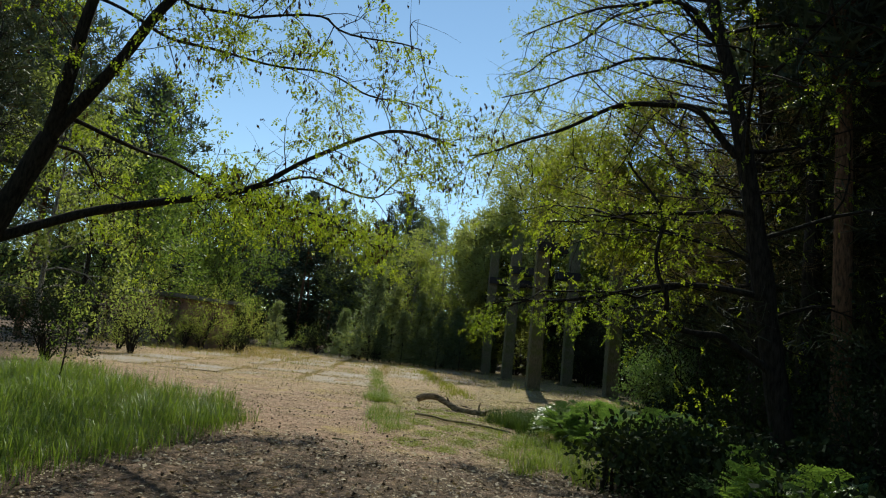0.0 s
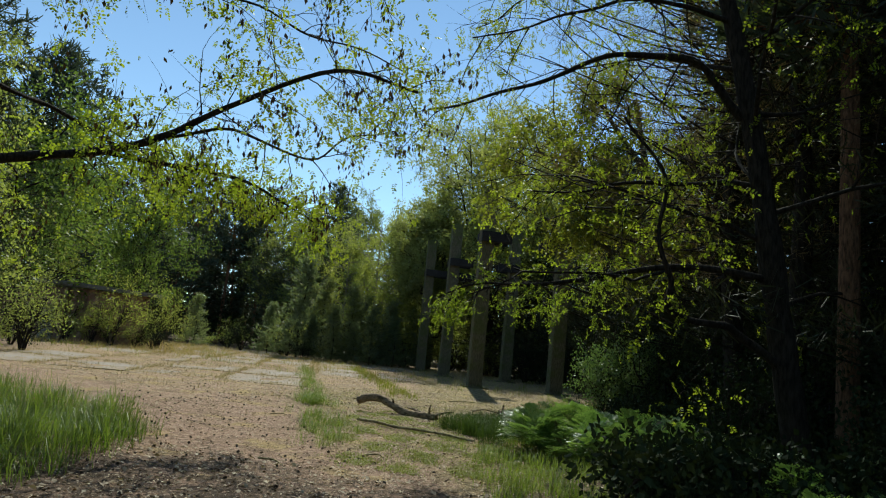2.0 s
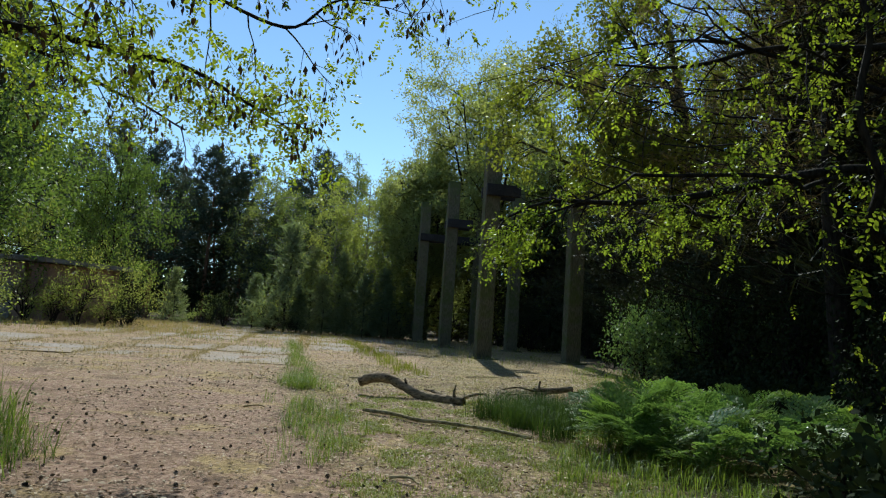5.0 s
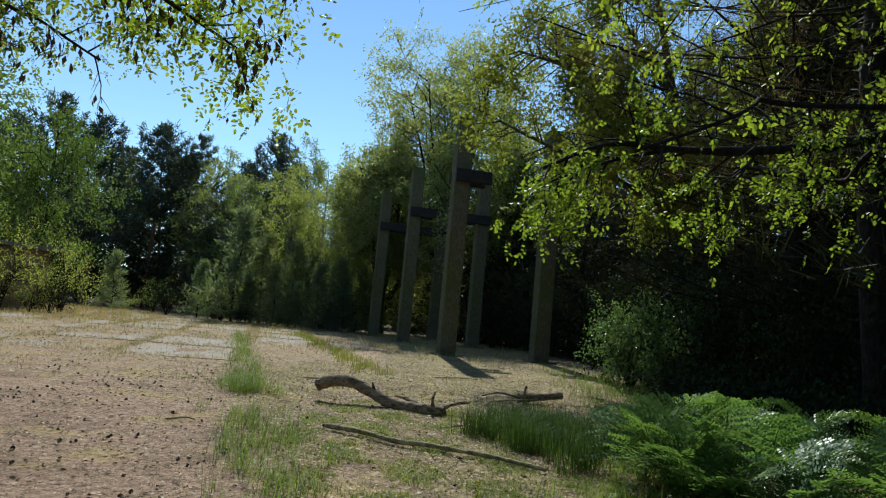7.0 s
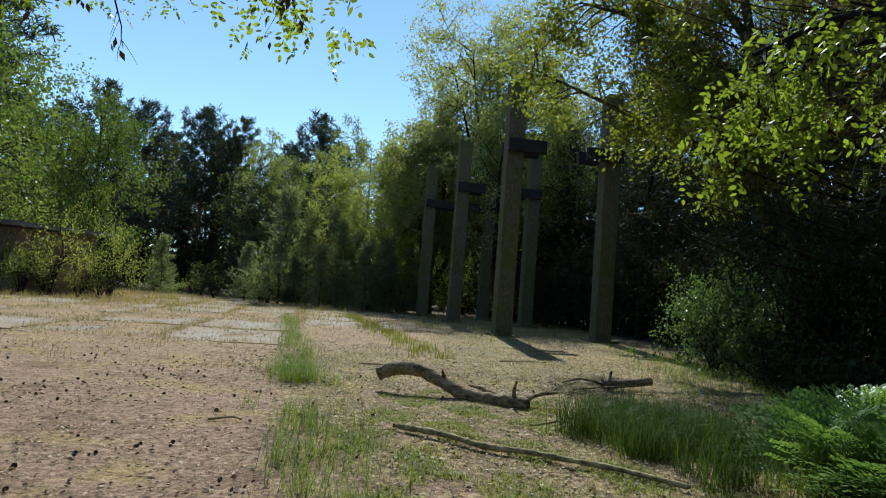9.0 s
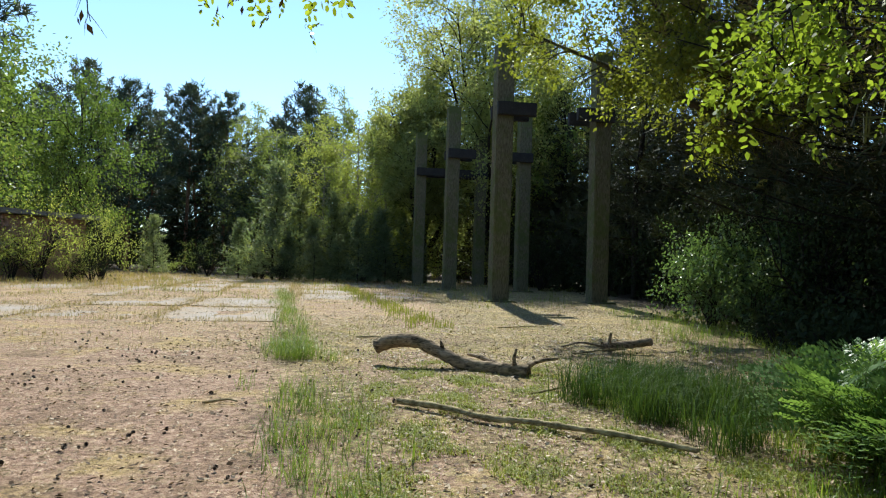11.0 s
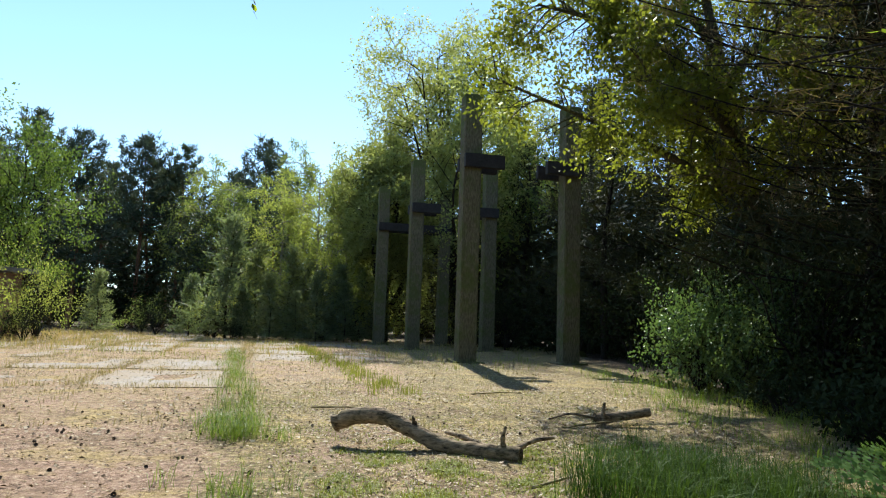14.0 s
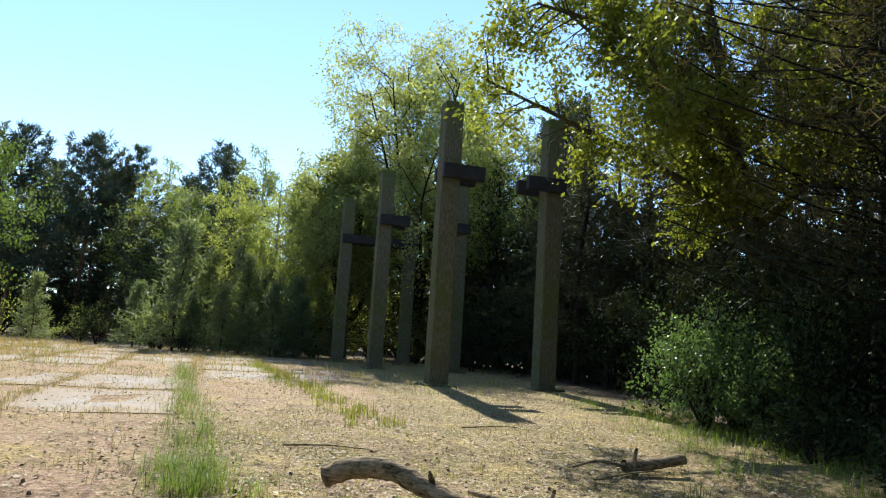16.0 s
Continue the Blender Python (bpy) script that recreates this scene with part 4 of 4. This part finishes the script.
fallen("fallen_log", "curved weathered log with peeling bark lying on moss", [(-1.1, 16.2, 0.24), (-0.85, 16.15, 0.34), (-0.5, 16.05, 0.36), (-0.15, 15.92, 0.24), (0.2, 15.8, 0.11), (0.6, 15.65, 0.08), (1.1, 15.45, 0.09)], 0.105, 0.085, M_LOG, "log", 201,
       (([(0.92, 15.5, 0.1), (0.9, 15.48, 0.25), (0.93, 15.47, 0.38)], 0.035), ([(0.75, 15.6, 0.1), (0.5, 15.85, 0.18), (0.25, 16.1, 0.2)], 0.045), ([(1.0, 15.45, 0.12), (1.25, 15.7, 0.2), (1.5, 15.75, 0.24)], 0.04), ([(-0.1, 15.9, 0.3), (-0.12, 15.88, 0.36), (-0.13, 15.87, 0.4)], 0.03)))
fallen("fallen_branch", "long thin fallen branch lying across short grass", [(x, y, z + float(ground_z(x, y))) for x, y, z in ((-0.28, 13.1, 0.05), (0.2, 12.85, 0.06), (0.65, 12.6, 0.05), (1.0, 12.5, 0.065), (1.4, 12.3, 0.06), (1.8, 12.15, 0.05), (2.3, 11.9, 0.04))], 0.032, 0.022, M_STICK, "branch", 203,
       (([(0.85, 12.52, 0.05), (0.9, 12.56, 0.1), (0.92, 12.6, 0.13)], 0.014),), 8, 0.09)
fallen("dead_stump_wood", "short dark dead log with an upright snag", [(2.5, 18.65, 0.1), (2.95, 18.8, 0.14), (3.4, 18.95, 0.2)], 0.09, 0.07, M_LOG, "log", 204, (([(2.62, 18.6, 0.0), (2.61, 18.58, 0.22), (2.63, 18.57, 0.36)], 0.045), ([(2.55, 18.65, 0.1), (2.1, 18.5, 0.18), (1.75, 18.4, 0.1)], 0.028)))
for k, (a, b) in enumerate((((-2.1, 19.3, 0.03), (-0.9, 19.25, 0.04)), ((-2.2, 12.9, 0.02), (-1.9, 13.0, 0.03)), ((1.9, 17.9, 0.05), (2.9, 18.4, 0.12)), ((-0.3, 7.6, 0.03), (0.15, 7.3, 0.03)), ((0.9, 9.0, 0.03), (1.2, 8.8, 0.04)), ((1.1, 14.2, 0.03), (2.1, 15.0, 0.1)), ((0.6, 22.5, 0.03), (1.7, 22.9, 0.05)))):
    mid = [(p + q) / 2 + o for p, q, o in zip(a, b, (0.05, 0.04, 0.02))]
    tagged(fallen("twig", "thin dry twig on the litter", [a, mid, b], 0.016, 0.008, M_STICK, "twig", 210 + k, (), 5, 0.1), group="fallen twigs")


# ---- ferns ----
def frond_mesh(seed):
    """A bracken frond: a bent stalk with tapering side leaves, each cut into close small lobes."""
    rng = np.random.default_rng(seed)
    v, f = [], []
    n = 15
    sway = rng.normal() * 0.12
    spine = lambda u: np.array([u * 0.82, sway * u * u, 0.66 * u - 0.62 * u ** 3])
    for i in range(n):
        u = 0.2 + 0.8 * i / n
        c = spine(u)
        reach = (0.40 * (1 - (u - 0.2) / 0.8) ** 0.85 + 0.015) * rng.uniform(0.85, 1.1)
        for s in (-1, 1):
            a = s * (1.2 - 0.35 * i / n + rng.normal() * 0.09)
            d = np.array([math.cos(a), math.sin(a), 0.05 + rng.normal() * 0.14])
            curl = rng.uniform(0.3, 0.9)
            m = max(3, int(reach / 0.026))
            for j in range(m):
                q = c + d * reach * (j + 0.4) / m + np.array([0, 0, -curl * (reach * j / m) ** 2])
                ln = (0.062 * (1 - (u - 0.2) * 0.6) * (1 - 0.8 * j / m) + 0.01) * rng.uniform(0.8, 1.2)
                for t in (-1, 1):
                    b = a + t * rng.uniform(1.0, 1.35)
                    e = np.array([math.cos(b), math.sin(b), rng.uniform(-0.25, 0.3)])
                    g = np.array([-e[1], e[0], 0]) * 0.013
                    k = len(v)
                    v += [q, q + e * ln * 0.45 + g, q + e * ln, q + e * ln * 0.45 - g]
                    f.append((k, k + 1, k + 2, k + 3))
    line = np.array([spine(u) for u in np.linspace(0, 1, 12)])
    w = Wood(seed)
    w.tube(line, 0.007, 0.002, 3)
    f2 = np.concatenate(w.f) + len(v)
    return mesh_of("frond", np.concatenate([np.array(v), np.concatenate(w.v)]), [np.array(f), f2], M_FERN)


FRONDS = [frond_mesh(301 + k) for k in range(3)]
fr = random.Random(31)
for x, y, s in ((3.15, 12.0, 1.3), (3.6, 12.7, 1.3), (3.35, 11.5, 1.35), (3.8, 12.1, 1.3), (3.6, 11.0, 1.25), (4.2, 12.8, 1.3), (4.3, 11.6, 1.3), (4.0, 10.6, 1.2), (4.9, 12.2, 1.3), (4.9, 10.8, 1.3), (5.5, 11.6, 1.3), (5.3, 13.1, 1.3), (5.4, 9.4, 1.1), (6.0, 10.4, 1.3),
                (5.8, 8.0, 1.1), (6.2, 6.6, 1.1), (6.4, 8.8, 1.3), (5.8, 5.2, 1.1), (6.8, 5.4, 1.2), (7.2, 7.2, 1.2), (6.6, 3.8, 1.1), (6.2, 12.6, 1.3), (6.6, 14.0, 1.3), (5.2, 14.6, 1.2)):
    e = thing("fern", "green bracken fern with feathery arching fronds", "fern", "ferns beside the path")
    e.location = (x + 0.2, y, float(ground_z(x, y)))
    for k in range(6):
        p = part("frond", FRONDS[fr.randrange(3)], e)
        sc = s * fr.uniform(0.75, 1.1)
        p.matrix_basis = pose(0, 0, -0.02, fr.uniform(-14, 14), fr.uniform(-58, -5), k * 60 + fr.uniform(-22, 22)) @ Matrix.Diagonal((sc, sc, sc, 1))
# low leafy herbs, with the forest shade put into their leaf colour
HERB = [shrub("herb", "low leafy herb, its leaf colour darkened for the forest shade", 91 + k, 0.9, 0.9, M_SHADESHRUB, 0.09, 9, 5, "shade herbs", 1, leaf_spread=0.08) for k in range(2)]
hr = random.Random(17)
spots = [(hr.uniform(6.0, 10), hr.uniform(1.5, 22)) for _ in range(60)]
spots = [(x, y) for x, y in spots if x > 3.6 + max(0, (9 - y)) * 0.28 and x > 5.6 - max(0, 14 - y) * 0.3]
# extra shade-coloured herbs added to darken the bare ground beside the path
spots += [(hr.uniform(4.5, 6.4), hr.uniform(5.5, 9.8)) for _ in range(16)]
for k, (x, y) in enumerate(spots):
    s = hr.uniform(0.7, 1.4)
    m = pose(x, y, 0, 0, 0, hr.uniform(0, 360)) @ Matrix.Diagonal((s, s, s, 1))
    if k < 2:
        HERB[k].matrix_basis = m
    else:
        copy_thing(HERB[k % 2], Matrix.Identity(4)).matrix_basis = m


# ---- buildings at the margin ----
def shed():
    e = thing("shed", "low brick shed with a flat felt roof behind birches", "shed")
    e.location = (-30.2, 43.6, 0)
    e.rotation_euler = (0, 0, radians(-18))
    part("wall", box_mesh("wall", 11, 5, 3.5, M_BRICK, 0.02, 0, 1, 4), e, "weathered brick wall")
    r = part("roof", box_mesh("roof", 12, 6.2, 0.28, M_ROOF, 0.03, 0.01, 1, 4), e, "grey felt roof")
    r.location = (0, 0, 3.75)
    r.rotation_euler = (0, radians(2), 0)
    for x in (-3.5, 0, 3.5):
        d = part("pier", box_mesh("pier", 0.5, 0.3, 3.5, M_BRICK, 0.02), e)
        d.location = (x, -2.6, 0)
    d = part("door", box_mesh("door", 1.6, 0.12, 2.3, M_PLANK, 0.01), e, "dark plank door")
    d.location = (1.8, -2.53, 0)


def platform():
    e = thing("loading_platform", "raised concrete slab on dark supports at the bushes", "platform")
    e.location = (-11.0, 63.2, 0)
    e.rotation_euler = (0, 0, math.atan2(V2.y, V2.x))
    t = part("deck", box_mesh("deck", 3.4, 1.6, 0.24, M_CONCRETE, 0.03, 0.01, 2, 3), e, "pale weathered deck slab")
    t.location = (0, 0, 1.55)
    for x in (-1.3, 0, 1.3):
        s = part("support", box_mesh("support", 0.3, 1.3, 1.56, M_CONCRETE, 0.02, 0.005, 3), e)
        s.location = (x, 0, 0)


shed()
platform()


# ---- grass, litter and cones ----
def blades(name, label, rng, places, tall, width, mat, lean=0.35, category="grass"):
    n = len(places)
    a = rng.random(n) * 6.283
    out = np.stack([np.cos(a), np.sin(a), 0 * a], -1)
    side = np.stack([-np.sin(a), np.cos(a), 0 * a], -1)
    h = (tall * (0.55 + 0.6 * rng.random(n)))[:, None]
    ln = (lean * rng.random(n) ** 0.7)[:, None]
    wd = (width * (0.7 + 0.6 * rng.random(n)))[:, None]
    base = np.asarray(places)
    up = np.array([0, 0, 1.0])
    mid, tip = base + up * h * 0.6 + out * h * ln * 0.35, base + up * h * (1 - 0.45 * ln) + out * h * ln * 1.1
    v = np.stack([base - side * wd, base + side * wd, mid + side * wd * 0.75, mid - side * wd * 0.75, tip + side * wd * 0.1, tip - side * wd * 0.1], 1)
    i = (np.arange(n) * 6)[:, None]
    f = np.concatenate([i + np.array([[0, 1, 2, 3]]), i + np.array([[3, 2, 4, 5]])])
    return tagged(new(name, mesh_of(name, v, f, mat)), label, category, kind="stuff")


def sprinkle(rng, n, x0, x1, y0, y1, keep):
    p = np.stack([rng.uniform(x0, x1, n), rng.uniform(y0, y1, n), np.zeros(n)], -1)
    p[:, 2] = ground_z(p[:, 0], p[:, 1]) - 0.01
    return p[rng.random(n) < keep(p[:, 0], p[:, 1])]


def clumped(rng, p, per, spread):
    q = np.repeat(p, per, 0)
    q[:, :2] += rng.normal(size=(len(q), 2)) * spread
    q[:, 2] = ground_z(q[:, 0], q[:, 1]) - 0.01
    return q


g = np.random.default_rng(77)
patchy = lambda x, y: 0.5 + 0.5 * np.sin(1.3 * x + 0.7 * y) * np.sin(0.9 * y - 0.5 * x + 1.0)
long_p = sprinkle(g, 80000, -12, -0.4, -5, 12.5, lambda x, y: smooth(grass_edge(y) - x, -0.25, 0.6) * np.where(y > 10, 0.6, 1.0))
blades("long_grass", "long fresh green grass beside the path", g, long_p, 0.32 + 0.5 * np.clip(0.5 + 0.4 * lumps(long_p, g, 0.5), 0, 1), 0.0045, M_GRASS, 1.2)
line_p = clumped(g, np.stack([joint_x(t := g.uniform(9.3, 13.8, 62)) + g.normal(size=62) * 0.24, t, np.full(62, -0.02)], -1), 15, 0.08)
line_q = clumped(g, np.stack([joint_x(t := 16.2 + 22 * g.random(130) ** 2.0) + g.normal(size=130) * 0.2, t, np.full(130, -0.02)], -1), 22, 0.1)
line_r = clumped(g, np.stack([joint_x(t := g.uniform(22, 44, 180)) + 3.55 + g.normal(size=180) * 0.3, t, np.full(180, -0.02)], -1), 8, 0.1)
blades("joint_grass", "green grass growing in the joints of the slabs", g, np.concatenate([line_p, line_q]), 0.33, 0.003, M_GRASS, 1.3)
blades("joint_grass", "pale green grass along the yard's edge", g, line_r, 0.28, 0.007, M_MOSSGRASS, 0.5)
tuft_p = clumped(g, sprinkle(g, 620, 1.4, 4.6, 11.8, 16.5, lambda x, y: np.exp(-(((x - 2.55) / 0.75) ** 2 + ((y - 13.8) / 1.15) ** 2))), 40, 0.09)
tuft_q = clumped(g, sprinkle(g, 500, 3.0, 7.5, 14.5, 31, lambda x, y: smooth(x - 3.2 - 0.05 * (y - 15), 0, 1.2) * 0.8), 16, 0.12)
tuft_s = clumped(g, sprinkle(g, 300, 1.4, 4.6, 6.5, 12.6, lambda x, y: smooth(x - (2.2 + (10 - y) * 0.2 + 0.9 * smooth(y, 10.8, 11.8)), -0.1, 0.8)), 22, 0.09)
blades("tall_tuft_grass", "dark green tufts of sedge by the fallen log", g, tuft_p, 0.52, 0.0035, M_SEDGE, 0.9)
blades("tall_tuft_grass", "loose green grass below the ferns", g, np.concatenate([tuft_q, tuft_s]), 0.33, 0.0036, M_GRASS, 1.2)
moss_p = clumped(g, sprinkle(g, 8500, -3, 4.5, 8.5, 24, lambda x, y: smooth(x - joint_x(y), -0.2, 0.5) * patchy(x * 2, y * 2) * (1 - 0.65 * smooth(y, 13, 19))), 5, 0.07)
moss_q = clumped(g, sprinkle(g, 4200, -1.0, 3.6, 8.0, 16.5, lambda x, y: smooth(x - joint_x(y), 0.0, 0.4) * smooth(patchy(x * 4.1, y * 2.7), 0.45, 0.7)), 26, 0.06)
blades("short_grass", "short yellow-green grass and moss on the forest floor", g, np.concatenate([moss_p, moss_q]), 0.06, 0.0045, M_MOSSGRASS, 1.4)
straw_p = clumped(g, sprinkle(g, 5200, -22, 5, 14.5, 50, lambda x, y: patchy(x, y * 1.6) * smooth(y + 0.1 * x, 14, 18)), 5, 0.12)
blades("dry_grass", "thin dry straw-coloured grass over the old yard", g, straw_p, 0.15, 0.004, M_STRAW, 0.8)
seam_p = clumped(g, np.array([(p.x, p.y, 0) for p in seams if p.y < 56]), 9, 0.14)
blades("dry_grass", "dry grass tufts in the slab joints", g, seam_p, 0.17, 0.005, M_STRAW, 1.1)
straw_q = clumped(g, sprinkle(g, 1500, -34, 0, 34, 62, lambda x, y: 0.25 + 0.75 * smooth(-(x + 14 + (y - 40) * 0.4), 0, 6)), 9, 0.25)
blades("dry_grass", "tall dry grass at the edge of the clearing", g, straw_q, 0.42, 0.008, M_STRAW, 0.6)
far_g = clumped(g, sprinkle(g, 900, -34, 6, 30, 62, lambda x, y: patchy(x * .7, y)), 8, 0.2)
blades("edge_grass", "green tufts in the far yard", g, far_g, 0.3, 0.008, M_MOSSGRASS, 0.6)


def litter(name, label, p, size, mat):
    n = len(p)
    a = g.random(n) * 6.283
    ways = np.stack([np.cos(a), np.sin(a), g.normal(size=n) * 0.25], -1)
    p = p + np.array([0, 0, 0.014]) + np.stack([0 * a, 0 * a, g.random(n) * 0.015], -1)
    flake = np.array([(0, 0, 0), (0.4, 0.3, 0.1), (1, 0.05, 0.02), (0.5, -0.28, 0.12)])
    rot = bases(g, ways, n)
    rot[:, :, 1] = unit(np.cross(np.array([0, 0, 1.0]) + g.normal(size=(n, 3)) * 0.3, rot[:, :, 0]))
    rot[:, :, 2] = np.cross(rot[:, :, 0], rot[:, :, 1])
    v = np.einsum("nij,kj->nki", rot, flake) * (size * (0.4 + 1.0 * g.random(n) ** 2))[:, None, None] + p[:, None]
    f = np.arange(n * 4).reshape(-1, 4)
    return tagged(new(name, mesh_of(name, v, f, mat)), label, "leaf litter", kind="stuff")


litter("leaf_litter", "scattered pale dead leaves and bark flakes", sprinkle(g, 60000, -9, 4.5, -3, 17, lambda x, y: 0.35 + 0.65 * patchy(x * 1.7, y * 1.3)), 0.036, M_LITTER)
litter("leaf_litter", "scattered pale leaf flakes on the yard", sprinkle(g, 30000, -14, 5, 16, 36, lambda x, y: 0.2 + 0.6 * patchy(x * 1.1, y * 0.8)), 0.075, M_LITTER)
litter("leaf_litter", "brown and white dead leaves among short grass", sprinkle(g, 26000, -3.5, 5.0, 7.5, 25, lambda x, y: smooth(x - joint_x(y), -0.2, 0.6) * (0.15 + 0.85 * patchy(x * 3.1, y * 2.3))), 0.052, M_LITTER)
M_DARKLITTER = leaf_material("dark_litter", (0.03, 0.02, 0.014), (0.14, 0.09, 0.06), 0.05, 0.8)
litter("leaf_litter", "pale curled leaves in the tree shade", sprinkle(g, 9000, -3, 4.5, -2, 8, lambda x, y: 0.2 + 0.8 * patchy(x * 2.1, y * 2.7)), 0.075, M_LITTER)
litter("dark_litter", "dark leaf and bark flakes, denser towards the start of the path", sprinkle(g, 60000, -5, 5, -4, 20, lambda x, y: 0.35 + 0.65 * (1 - smooth(y, 5, 9))), 0.05, M_DARKLITTER)


def cone_mesh():
    """A pine cone with rows of open scales."""
    v, f = [], []
    for r in range(6):
        z, rad = 0.01 + r * 0.008, 0.024 * math.sin(0.5 + r * 0.42)
        for k in range(7):
            a = (k + 0.5 * (r % 2)) * 6.283 / 7
            c, s = math.cos(a), math.sin(a)
            i = len(v)
            v += [(c * rad * 0.3, s * rad * 0.3, z - 0.004), (c * rad - s * 0.008, s * rad + c * 0.008, z + 0.004), (c * rad * 1.2, s * rad * 1.2, z + 0.009), (c * rad + s * 0.008, s * rad - c * 0.008, z + 0.004)]
            f.append((i, i + 1, i + 2, i + 3))
    return mesh_of("pine_cone", v, np.array(f), M_CONE)


CONE = cone_mesh()
cones = sprinkle(g, 560, -7, 3.4, 0, 19, lambda x, y: 0.95 * smooth(joint_x(y) + 1.8 * (1 - smooth(y, 8, 10)) - x, -0.4, 0.3) * (1 - smooth(y, 13, 19)) * smooth(x - grass_edge(y), -0.2, 0.3) + 0.1)[:290]
for p in cones:
    c = tagged(new("pine_cone", CONE), "small dark open pine cone on the litter", "pine cone", "fallen pine cones")
    s = g.uniform(0.5, 0.9)
    c.matrix_basis = pose(p[0], p[1], p[2] + 0.02, g.uniform(20, 110), g.uniform(-20, 20), g.uniform(0, 360)) @ Matrix.Diagonal((s, s, s, 1))
